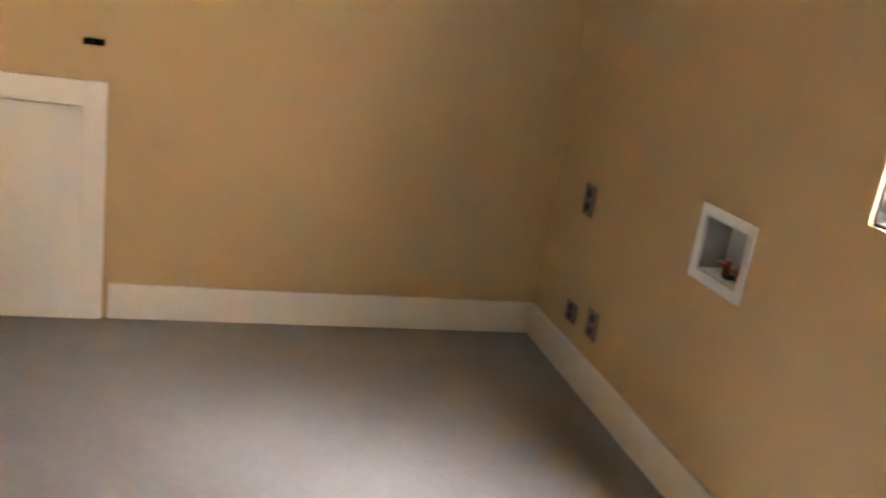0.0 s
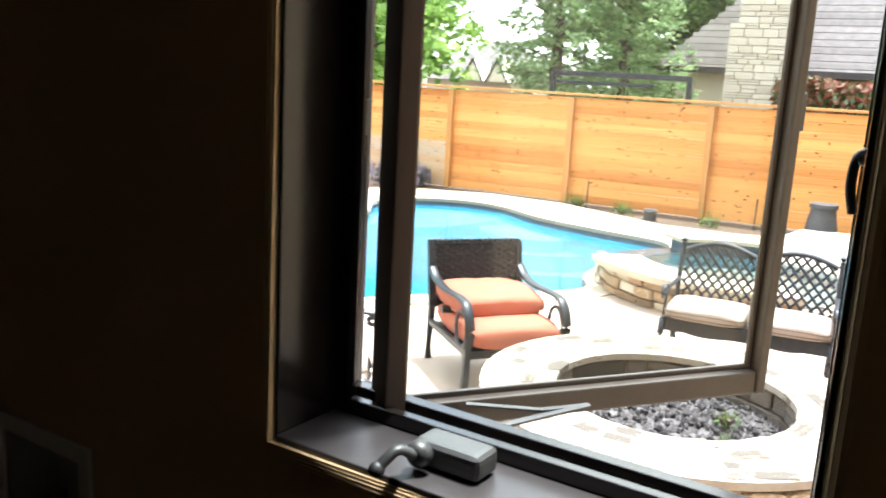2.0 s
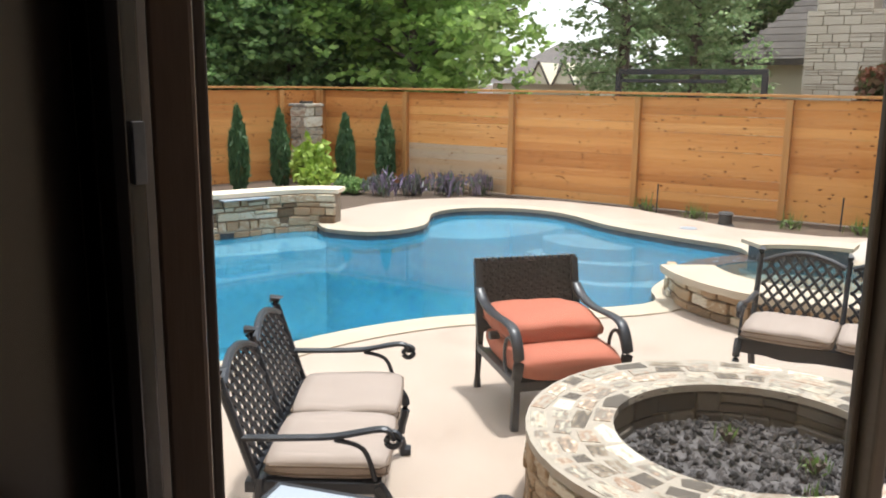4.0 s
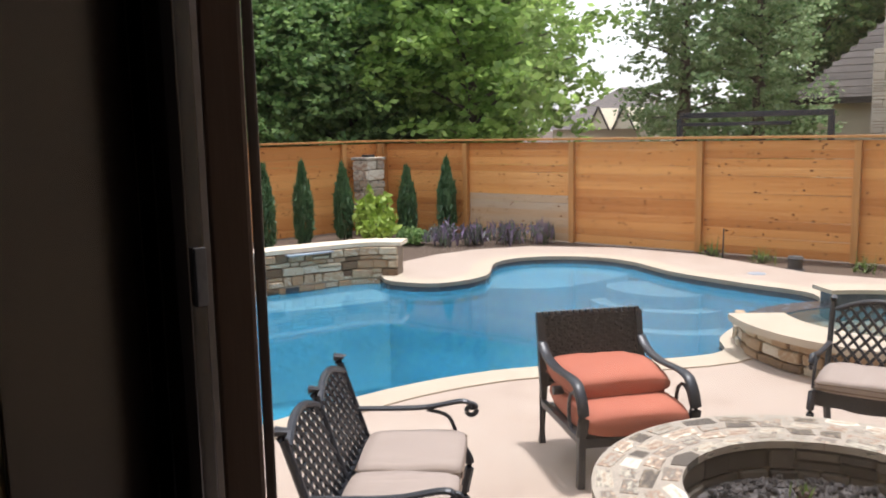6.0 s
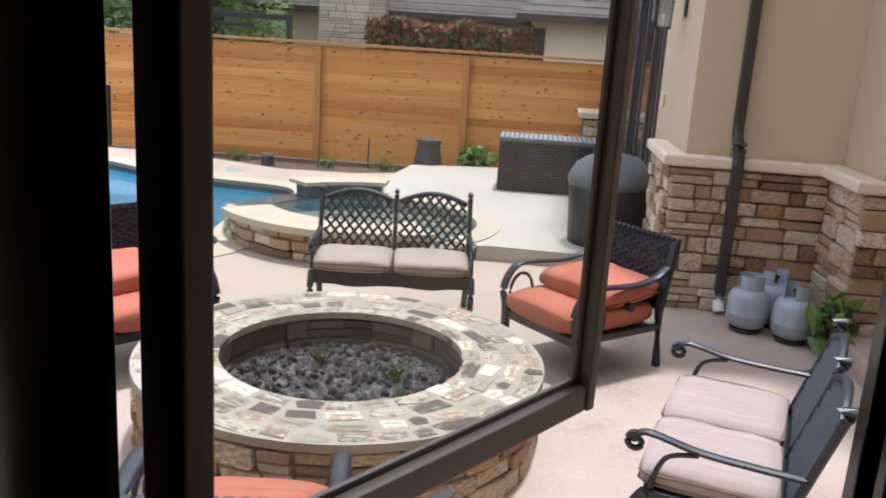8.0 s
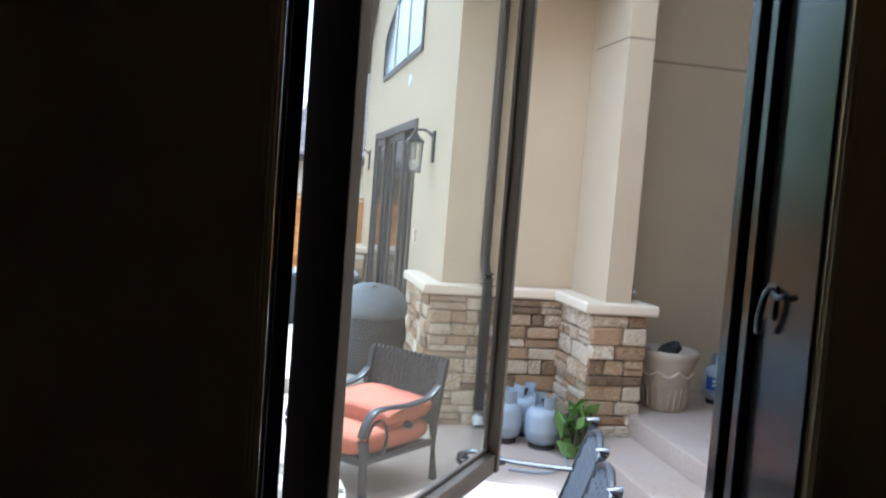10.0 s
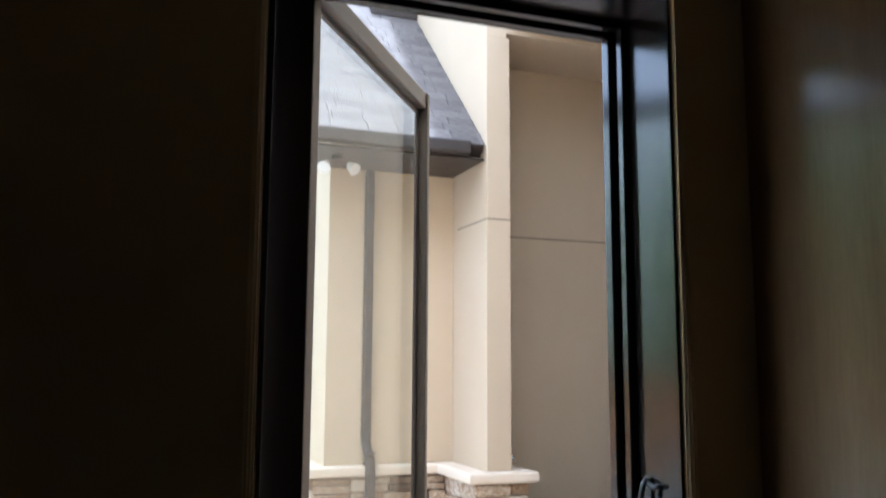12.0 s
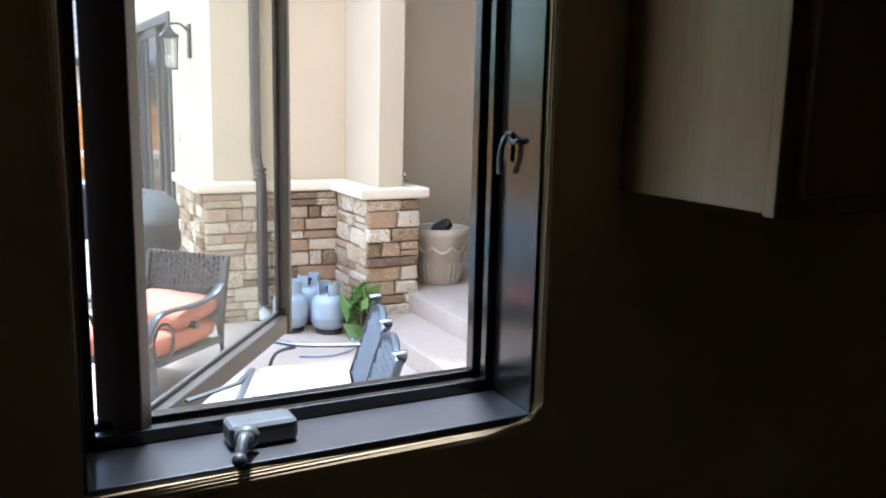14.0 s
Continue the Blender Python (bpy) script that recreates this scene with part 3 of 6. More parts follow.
GW, GZ0, GZ1, ST = 0.606, 1.632, 2.776, 0.038
sash = new("window_sash")
sash.matrix_basis = SASH_AT
tagged(sash, "glazed casement sash swung outwards, taupe clad outside", "window sash", "", "structure")
for nm, a in (("hinge_stile", (-0.03, -0.0005, -0.038, 0.028, GZ0 - ST, GZ1 + ST)), ("stile", (GW + 0.0005, GW + 0.018, -0.038, -0.009, GZ0 - ST, GZ1 + ST)), ("rail", (0, GW, -0.034, -0.009, GZ1 + 0.0005, GZ1 + ST)), ("rail", (0, GW, -0.034, -0.009, GZ0 - ST, GZ0 - 0.0005))):
    part(nm, block(*a, 0.003), M_STILEWOOD if nm == "hinge_stile" else M_SASH, sash)
for a in ((0.0, 0.008, -0.017, -0.0095, GZ0, GZ1), (GW - 0.008, GW, -0.017, -0.0095, GZ0, GZ1), (0.008, GW - 0.008, -0.017, -0.0095, GZ1 - 0.008, GZ1), (0.008, GW - 0.008, -0.017, -0.0095, GZ0, GZ0 + 0.008)):
    part("glazing_bead", block(*a, 0.002), M_SASH, sash)
pane = part("pane", block(0.001, GW - 0.001, -0.0092, -0.0032, GZ0 + 0.001, GZ1 - 0.001), M_GLASS, sash)
pane.visible_shadow = False
for z in (2.05, 2.42):
    part("keeper", block(GW + 0.018, GW + 0.032, -0.03, -0.014, z - 0.03, z + 0.03, 0.003), M_PEWTER, sash)

cr = thing("window_crank", pose(0.225, 0.075, WZ0 + 0.009), "pewter folding crank handle on the window sill", "crank")
bm = block(-0.04, 0.055, -0.024, 0.026, 0, 0.033, 0.011, None, 3)
part("housing", bm, M_PEWTER, cr, smooth=False)
part("hub", lathe([(0.0, 0), (0.016, 0), (0.016, 0.012), (0.01, 0.018), (0, 0.018)], 20), M_PEWTER, cr, smooth=True, at=pose(-0.02, -0.028, 0.022, 90))
part("arm", tube(smooth_line([(-0.02, -0.045, 0.024), (-0.03, -0.062, 0.034), (-0.037, -0.074, 0.026), (-0.042, -0.084, 0.016)], 4), 0.0078, 10, flat=0.8), M_PEWTER, cr, smooth=True)
bm = bmesh.new()
bmesh.ops.create_uvsphere(bm, u_segments=16, v_segments=10, radius=0.0098)
part("knob", bm, M_PEWTER, cr, smooth=True, at=pose(-0.043, -0.086, 0.014))
arm = thing("window_operator_arm", pose(0.22, 0.17, WZ0 + 0.022), "thin steel operator arm between frame and open sash", "window hardware")
part("bar", tube([(0.0, 0, 0), (0.07, 0.17, 0.0)], 0.007, 6, flat=0.5), M_PEWTER, arm)
part("link", tube([(0.07, 0.17, 0), (0.03, 0.1, 0.004), (-0.06, 0.05, 0.004)], 0.006, 6, flat=0.5), M_PEWTER, arm)
lt = thing("window_latch", pose(WX1 - L - 0.001, 0.095, 2.01), "pewter cam latch lever on the window jamb", "latch")
part("plate", block(-0.005, 0, -0.009, 0.013, -0.018, 0.028, 0.002), M_BRONZE, lt)
part("lever", tube(smooth_line([(-0.006, 0.004, 0.02), (-0.016, -0.004, 0.014), (-0.019, 0.0, -0.012), (-0.015, 0.006, -0.036)], 4), 0.0045, 8), M_PEWTER, lt, smooth=True)
part("thumb_stub", tube([(-0.006, 0.002, 0.018), (-0.009, -0.02, 0.012), (-0.008, -0.036, 0.016)], 0.0042, 8), M_PEWTER, lt, smooth=True)
kl = thing("latch_keeper", pose(WX0 + L + 0.0035, 0.1715, 2.015), "small pewter strike plate on the window jamb", "strike plate")
part("plate", block(0, 0.003, -0.005, 0.006, -0.024, 0.024, 0.001), M_PEWTER, kl)

# ---- ground, deck, pool ----
SPA = (-1.35, 8.4)
POOL_PTS = [(-4.55, 2.3), (-4.4, 3.32), (-4.28, 4.46), (-4.01, 5.29), (-3.62, 5.9), (-2.66, 7.12), (-2.86, 7.75), (-2.93, 8.4), (-2.83, 9.1), (-2.62, 9.7), (-2.88, 10.5), (-3.87, 10.71), (-4.97, 10.97), (-5.99, 11.49), (-6.81, 11.5), (-7.53, 10.96), (-7.62, 10.2), (-7.02, 9.2), (-7.15, 8.35), (-7.85, 8.08), (-8.42, 8.3), (-8.74, 7.31), (-8.95, 6.5), (-9.0, 4.8), (-8.5, 2.8), (-7.2, 1.5), (-5.5, 1.35)]
POOL = [(p.x, p.y) for p in smooth_line([(x, y, 0) for x, y in POOL_PTS], 5, True)]
DECK = [(-9.9, 0.236), (9.0, 0.236), (9.0, 13.0), (-1.0, 12.9), (-2.31, 12.15), (-3.44, 12.03), (-5.49, 12.81), (-6.94, 12.79), (-8.32, 12.05), (-8.89, 11.18), (-9.05, 10.33), (-8.95, 9.3), (-9.3, 8.65), (-9.9, 7.0)]
solid("ground", sheet_with_holes([(-300, -300), (300, -300), (300, 300), (-300, 300)], [POOL], -0.05, 0.02), M_SOIL, "brown mulch and soil ground", "ground")
solid("patio", sheet_with_holes(DECK, [POOL], 0.0, 0.045), M_DECK, "pale stamped concrete pool deck", "patio")
area = sum(a[0] * b[1] - b[0] * a[1] for a, b in zip(POOL, POOL[1:] + POOL[:1]))
sgn = -1 if area > 0 else 1
solid("pool_coping", strip(POOL, 0.32 * sgn, -0.044, 0.012), M_COPING, "pale concrete coping round the pool", "coping")
solid("waterline_tile", strip(POOL, 0.02 * sgn, -0.3, -0.045), M_POOLTILE, "dark waterline tile band", "tile band")
solid("pool_wall", strip(POOL, 0.05 * sgn, -1.5, -0.301), M_POOL, "blue plastered pool wall", "pool wall")
solid("pool_floor", sheet_with_holes([(x, y) for x, y in POOL], [], -1.45, 0.05), M_POOL, "blue plastered pool floor", "pool floor")
bm = sheet_with_holes(POOL, [], -0.11, 0.002)
wat = solid("water", bm, M_WATER, "clear blue rippled pool water", "water")
wat.visible_shadow = False
led = [(p.x, p.y) for p in smooth_line([(-7.2, 9.25, 0), (-6.8, 9.32, 0), (-6.35, 9.6, 0), (-6.05, 10.2, 0), (-5.95, 11.4, 0), (-6.8, 11.42, 0), (-7.45, 10.95, 0), (-7.55, 10.2, 0)], 4, True)]
solid("tanning_ledge", sheet_with_holes(led, [], -0.17, 1.2), M_LEDGE, "pale shallow tanning ledge under water", "pool ledge")
bench_in = [(-8.95, 4.8), (-8.9, 6.5), (-8.7, 7.31), (-8.4, 8.2), (-7.85, 8.05), (-7.55, 7.75), (-7.85, 7.0), (-8.2, 6.3), (-8.3, 4.9)]
solid("pool_bench", sheet_with_holes(bench_in, [], -0.18, 1.2), M_LEDGE, "pale plaster bench under water along the planter", "pool bench")
for k, (r, z) in enumerate(((0.75, -0.24), (1.05, -0.42), (1.4, -0.65))):
    led = [(-5.2 + r * math.cos(a), 10.85 + 0.7 * r * math.sin(a)) for a in (math.tau * j / 32 for j in range(32))]
    solid("pool_step", sheet_with_holes(led, [], z, 0.1 + 0.3), M_LEDGE, "pale curved pool step under water", "pool step")

# ---- house wing ----
CAPZ = 1.29
FX, FY, FEND = 1.6, 6.72, 14.0
PX0, PX1, PY = 2.86, 3.09, 5.88


def wall_along_y(x0, x1, y0, y1, z0, z1, holes):
    own = wall_panel(y0, y1, z0, z1, holes, 0, x1 - x0)
    own.transform(Matrix(((0, 1, 0, x0), (1, 0, 0, 0), (0, 0, 1, 0), (0, 0, 0, 1))))
    bmesh.ops.recalc_face_normals(own, faces=own.faces[:])
    return own


DOOR = (8.65, 12.4, 0.16, 2.92)
wing = new("house_wing")
tagged(wing, "tan stucco house wing with stone wainscot and a steep shingle gable", "house", "", "structure")
part("wall", wall_along_y(FX, FX + 0.2, FY, FEND, 0.0, 4.6, [DOOR]), M_STUCCO, wing)
part("wall", block(FX + 0.2, PX0 - 0.002, FY, FY + 0.2, 0, 4.5), M_STUCCO, wing)
part("wall", block(FX + 0.21, 9, FEND - 0.2, FEND - 0.001, 0, 4.6), M_STUCCO, wing)
# gable triangle above the wall
RIDGE_Y, EAVE_Y, EAVE_Z = 10.3, 5.93, 4.22
PITCH = 0.98
RIDGE_Z = EAVE_Z + (RIDGE_Y - EAVE_Y) * PITCH
bm = bmesh.new()
gv = [bm.verts.new((x, y, z)) for x in (FX, FX + 0.2) for y, z in ((FY, 4.6), (FEND, 4.6), (RIDGE_Y, RIDGE_Z - 0.3))]
for f in ((0, 1, 2), (3, 5, 4), (0, 3, 4, 1), (1, 4, 5, 2), (2, 5, 3, 0)):
    bm.faces.new([gv[i] for i in f])
bmesh.ops.recalc_face_normals(bm, faces=bm.faces[:])
part("gable_wall", bm, M_STUCCO, wing)
# roof slabs with their boards
RX0, RX1 = 1.25, 9.0
for s, x1 in ((1, PX0 - 0.004), (-1, RX1)):
    run = RIDGE_Y - EAVE_Y
    ang = math.atan(PITCH) * s
    ln = run / math.cos(math.atan(PITCH))
    roof = part("roof", block(RX0, x1, 0, ln, -0.14, -0.01), M_FASCIA, wing, at=pose(0, RIDGE_Y - s * run, EAVE_Z, math.degrees(ang)) if s > 0 else pose(0, RIDGE_Y + run, EAVE_Z, math.degrees(ang)) @ Matrix.Diagonal((1, -1, 1, 1)))
    part("rake_board", block(RX0 - 0.03, RX0 - 0.002, 0, ln, -0.22, 0.02), M_FASCIA, roof)
part("gutter", block(RX0, PX0 - 0.18, EAVE_Y - 0.13, EAVE_Y - 0.01, EAVE_Z - 0.13, EAVE_Z - 0.01, 0.02), M_FASCIA, wing)
part("soffit", block(RX0, PX0 - 0.01, EAVE_Y - 0.01, FY - 0.002, EAVE_Z - 0.155, EAVE_Z - 0.135), M_FASCIA, wing)

# tall block beside the wing, with the porch under it
tall = new("porch_block")
tagged(tall, "tall tan stucco block standing over the covered porch", "house", "", "structure")
part("wall", block(PX0, PX1, PY, 6.75, 1.0, 5.25), M_STUCCO, tall)
part("wall", block(PX0, PX0 + 0.2, 6.752, 13, 0.3, 7.2), M_STUCCO, tall)
part("wall", block(PX0, PX0 + 0.2, PY, 6.75, 5.252, 7.2), M_STUCCO, tall)
part("beam", block(PX0 + 0.2005, 9, PY, PY + 0.3, 5.3, 7.2), M_STUCCO, tall)
part("back_wall", block(PX1 + 0.002, 9, 6.752, 6.95, 0.3, 5.3), M_STUCCO, tall)
# unseen wall added to keep patio and sky light off the porch
part("end_wall", block(3.4, 3.6, 0.19, 4.2, 0.342, 5.3), M_STUCCO, tall)
part("side_wall", block(8.8, 9.0, 0.19, 6.75, 0, 7.2), M_STUCCO, tall)
part("porch_ceiling", block(PX0 + 0.21, 8.8, PY + 0.3, 6.75, 5.3, 5.4), M_STUCCO, tall)
part("control_joint", block(PX1 + 0.05, 8.7, 6.744, 6.7515, 3.5, 3.515), M_MORTAR, tall)
part("control_joint", block(PX0 - 0.004, PX1 + 0.004, PY - 0.004, 6.6, 3.515, 3.527), M_MORTAR, tall)
part("roof", block(PX0 - 0.3, 9.3, 5.5, 13, 7.2, 7.4), M_SHINGLE, tall)
# roof out of view, drawn out to x 3.1 to deepen the porch shade
part("porch_roof", block(3.1, 8.8, 0.19, 5.875, 5.42, 5.6), M_STUCCO, tall)
part("eave", block(PX0 - 0.55, PX0 - 0.001, 7.9, 8.5, 6.2, 6.45), M_FASCIA, tall)

# stone wainscots
def wainscot(name, label, x0, x1, y0, y1, capx, faces, z0=0.0, top=CAPZ, seed=1):
    w = new(name)
    tagged(w, label, "stone wall", "", "structure")
    part("core", block(x0, x1, y0, y1, z0, top - 0.1), M_MORTAR, w)
    for k, (org, along, ln) in enumerate(faces):
        stones_flat(w, (*org, z0), along, ln, top - 0.1 - z0, seed * 10 + k)
    return w


w1 = wainscot("wainscot_wing", "brown and cream ledge stone wainscot with a cast cap", 1.51, PX0 - 0.14, FY - 0.09, FY - 0.004, None, [((1.49, FY - 0.09), (1, 0), 1.25)], seed=3)
part("core", block(1.51, FX - 0.004, FY - 0.088, 7.68, 0, CAPZ - 0.1), M_MORTAR, w1)
stones_flat(w1, (1.51, 7.68, 0), (0, -1), 1.06, CAPZ - 0.1, 35)
w2_ = wainscot("wainscot_pillar", "brown and cream ledge stone pillar base", 2.77, 3.17, PY - 0.05, 6.6, None, [((2.72, PY - 0.05), (1, 0), 0.5), ((2.77, 6.6), (0, -1), 0.8)], seed=5)
stones_flat(w2_, (3.17, PY - 0.05, 0), (0, 1), 0.85, CAPZ - 0.1, 58)


def cap(points, z, mat=M_CAP, thick=0.095):
    bm = sheet_with_holes(points, [], z, thick)
    es = [e for e in bm.edges if len(e.link_faces) == 2 and e.calc_face_angle(0) > 0.5 and abs(e.verts[0].co.z - e.verts[1].co.z) < 1e-4]
    bmesh.ops.bevel(bm, geom=es, offset=0.03, segments=3, affect="EDGES", profile=0.6)
    return bm


solid("wall_cap", cap([(1.41, FY - 0.17), (2.64, FY - 0.17), (2.64, PY - 0.14), (3.29, PY - 0.14), (3.29, 6.7), (PX1 + 0.006, 6.7), (PX1 + 0.006, PY - 0.004), (PX0 - 0.004, PY - 0.004), (PX0 - 0.004, FY - 0.004), (FX - 0.004, FY - 0.004), (FX - 0.004, 7.75), (1.41, 7.75)], CAPZ), M_CAP, "pale cast stone cap on the wainscot", "wall cap")
pier = wainscot("wainscot_pier", "ledge stone pier at the end of the wing", 1.12, FX - 0.004, 12.7, 13.4, None, [((1.08, 12.7), (1, 0), 0.48), ((1.12, 13.4), (0, -1), 0.7)], seed=7, top=1.12, z0=0.14)
part("cap", cap([(1.0, 12.6), (FX - 0.005, 12.6), (FX - 0.005, 13.5), (1.0, 13.5)], 1.13), M_CAP, pier)

# sliding door and arched window
dr = new("door_1")
tagged(dr, "wide bronze framed glass patio door", "door", "", "structure")
y0, y1, z0, z1 = DOOR
for nm, a in (("frame_side", (FX - 0.03, FX + 0.12, y0, y0 + 0.1, z0, z1)), ("frame_side", (FX - 0.03, FX + 0.12, y1 - 0.1, y1, z0, z1)), ("frame_head", (FX - 0.03, FX + 0.12, y0 + 0.1, y1 - 0.1, z1 - 0.1, z1)), ("threshold", (FX - 0.03, FX + 0.12, y0 + 0.1, y1 - 0.1, z0, z0 + 0.06))):
    part(nm, block(*a, 0.005), M_DOORFRAME, dr)
n = 4
wd = (y1 - y0 - 0.2) / n
for k in range(n):
    a = y0 + 0.1 + k * wd
    xo = FX + (0.0 if k % 2 else 0.05)
    for b in ((a, a + 0.09, z0 + 0.06, z1 - 0.1), (a + wd - 0.09, a + wd - 0.001, z0 + 0.06, z1 - 0.1), (a + 0.09, a + wd - 0.09, z1 - 0.19, z1 - 0.1), (a + 0.09, a + wd - 0.09, z0 + 0.06, z0 + 0.2)):
        part("sash_rail", block(xo, xo + 0.045, b[0], b[1], b[2], b[3], 0.004), M_DOORFRAME, dr)
    part("pane", block(xo + 0.018, xo + 0.026, a + 0.09, a + wd - 0.09, z0 + 0.2, z1 - 0.19), M_DARKGLASS, dr)

aw = new("window_2")
tagged(aw, "arched white trimmed window high in the gable wall", "window", "", "structure")
AY0, AY1, AZ0, AZS, RISE = 8.65, 11.98, 3.68, 4.28, 0.45


def arch_line(inset, n=18):
    a, b = AY0 + inset, AY1 - inset
    top = [(a + (b - a) * k / n, AZS + (RISE - inset) * math.sin(math.pi * k / n) ** 0.8) for k in range(n + 1)]
    return [(a, AZ0 + inset)] + top + [(b, AZ0 + inset)]


def arch_ring(i0, i1, x0, x1):
    bm = sheet_with_holes(arch_line(i0), [arch_line(i1)] if i1 else [], 0, x1 - x0)
    bm.transform(Matrix(((0, 0, 1, x1), (1, 0, 0, 0), (0, 1, 0, 0), (0, 0, 0, 1))))
    bmesh.ops.recalc_face_normals(bm, faces=bm.faces[:])
    return bm


part("frame", arch_ring(0.0, 0.07, FX - 0.03, FX - 0.004), M_DOORFRAME, aw)
part("pane", arch_ring(0.071, 0, FX - 0.018, FX - 0.004), M_DARKGLASS, aw)
for k in (1, 2):
    y = AY0 + (AY1 - AY0) * k / 3
    part("mullion", block(FX - 0.032, FX - 0.005, y - 0.04, y + 0.04, AZ0 + 0.071, AZS + RISE * 0.72), M_WHITE, aw)
vp = thing("wall_vent_plate", pose(FX, 9.4, 3.42), "small white round plate on the stucco wall", "vent")
part("disc", lathe([(0.0, 0), (0.07, 0), (0.065, 0.02), (0, 0.022)], 20), M_WHITE, vp, at=pose(-0.002, 0, 0, 0, -90))
sk = thing("outdoor_outlet", pose(FX, 8.3, 1.62), "small beige outdoor outlet cover on the stucco", "outlet")
part("cover", block(-0.03, -0.002, -0.04, 0.04, -0.065, 0.065, 0.006), M_CAP, sk)


def lantern(y, z):
    o = thing("wall_lantern", pose(FX, y, z), "black metal wall lantern with frosted glass", "lantern", "wall lanterns")
    part("back_plate", block(-0.02, -0.002, -0.06, 0.06, -0.12, 0.2, 0.005), M_IRON, o)
    part("arm", tube(smooth_line([(-0.02, 0, 0.14), (-0.1, 0, 0.2), (-0.2, 0, 0.19)], 4), 0.012), M_IRON, o)
    c = -0.2
    bm = lathe([(0.0, 0.17), (0.035, 0.16), (0.05, 0.13), (0.12, 0.08), (0.12, 0.065), (0, 0.065)], 4)
    part("roof", bm, M_IRON, o, at=pose(c, 0, 0, 0, 0, 45))
    for dx, dy in ((-1, -1), (-1, 1), (1, -1), (1, 1)):
        part("bar", tube([(c + dx * 0.07, dy * 0.07, 0.07), (c + dx * 0.06, dy * 0.06, -0.22)], 0.009, 6), M_IRON, o)
    part("base", block(c - 0.07, c + 0.07, -0.07, 0.07, -0.235, -0.22, 0.004), M_IRON, o)
    part("glass", lathe([(0.085, 0.06), (0.075, -0.215)], 4), M_LAMPGLASS, o, at=pose(c, 0, 0, 0, 0, 45))
    part("candle", lathe([(0.0, 0), (0.018, 0), (0.018, 0.1), (0, 0.11)], 10), M_WHITE, o, at=pose(c, 0, -0.21))
    return o


lantern(7.6, 2.52)
lantern(13.2, 2.5)

# downspout on the wing
ds = thing("downspout", pose(1.98, FY, 0), "dark bronze downspout running down the stucco and stone", "downspout")
part("pipe", block(-0.04, 0.04, -0.085, -0.005, 1.55, 4.05, 0.012), M_FASCIA, ds)
part("offset_bend", tube([(0, -0.045, 1.57), (0.0, -0.06, 1.48), (0, -0.2, 1.34), (0, -0.215, 1.22)], 0.045, 8), M_FASCIA, ds)
part("pipe", block(-0.04, 0.04, -0.26, -0.17, 0.16, 1.25, 0.012), M_FASCIA, ds)
for z in (1.3, 1.35, 1.4):
    part("rib", block(-0.045, 0.045, -0.24, -0.1, z, z + 0.02, 0.004), M_FASCIA, ds)
part("boot", tube([(0, -0.215, 0.18), (0, -0.215, 0.1), (0.01, -0.25, 0.03)], 0.05, 12), M_WHITE, ds, "white plastic drain boot")
fl = thing("flood_light", pose(1.55, EAVE_Y + 0.3, EAVE_Z - 0.155), "pair of white flood lights under the eave", "flood light")
part("junction", lathe([(0.0, 0), (0.05, 0), (0.05, -0.04), (0, -0.04)], 12), M_FASCIA, fl)
for dx in (-0.1, 0.1):
    part("lamp_head", lathe([(0.0, 0), (0.03, 0.01), (0.06, 0.1), (0.0, 0.105)], 16), M_WHITE, fl, at=pose(dx, -0.02, -0.08, 125, 0, dx * 300))
f2 = thing("flood_light", pose(PX0 - 0.45, 8.1, 6.2), "small white flood light on the upper eave", "flood light")
part("lamp_head", lathe([(0.0, 0), (0.04, 0.01), (0.075, 0.12), (0.0, 0.125)], 16), M_WHITE, f2, at=pose(0, -0.05, -0.1, 120))
part("bracket", tube([(0, 0, 0), (0, -0.02, -0.08)], 0.02), M_FASCIA, f2)

# porch steps
solid("porch_floor", block(3.12, 8.8, 0.19, 6.75, 0.0, 0.34, 0.01), M_DECK, "raised concrete porch floor", "porch")
solid("porch_step", block(2.66, 3.118, 0.19, 5.7, 0.0, 0.17, 0.012), M_DECK, "low concrete porch step", "step")

# raised deck beyond the seats, round the spa
arc = [(SPA[0] + 1.35 * math.cos(a), SPA[1] + 1.35 * math.sin(a)) for a in (radians(-42 + k * (150 / 14)) for k in range(15))]
solid("raised_deck", sheet_with_holes([(1.42, 7.55), (1.595, 7.8), (1.595, 13.4), (-1.5, 12.5)] + arc[::-1] + [(0.0, 7.58)], [], 0.15, 0.148), M_DECKPALE, "raised pale concrete deck beside the spa", "deck")

# spa
spa = new("spa")
tagged(spa, "round raised stone spa with dark tile and a spillway", "spa", "", "structure")


def ring(r0, r1, z0, z1, a0, a1, n=28):
    line = [(SPA[0] + r1 * math.cos(a), SPA[1] + r1 * math.sin(a)) for a in (radians(a0 + (a1 - a0) * k / n) for k in range(n + 1))]
    return strip(line, r1 - r0, z0, z1, closed=abs(a1 - a0) >= 359.9)


part("core", ring(1.22, 1.45, -0.4, 0.145, 0, 359.9, 60), M_MORTAR, spa)
part("lining", ring(1.19, 1.218, -0.6, 0.152, 0, 359.9, 60), M_POOLTILE, spa)
stones_round(spa, SPA, 1.45, radians(200), radians(305), -0.1, 0.4, 61, depth=0.11, lmax=0.3)
part("front_cap", ring(1.1, 1.62, 0.28, 0.345, 217, 303), M_COPING, spa)
part("front_wall", ring(1.2, 1.45, 0.146, 0.279, 217, 303), M_MORTAR, spa)
part("spillway", ring(1.18, 1.5, 0.05, 0.15, 137, 216.5), M_POOLTILE, spa)
part("back_wall", ring(1.2, 1.46, 0.1, 0.29, 94, 138), M_POOLTILE, spa)
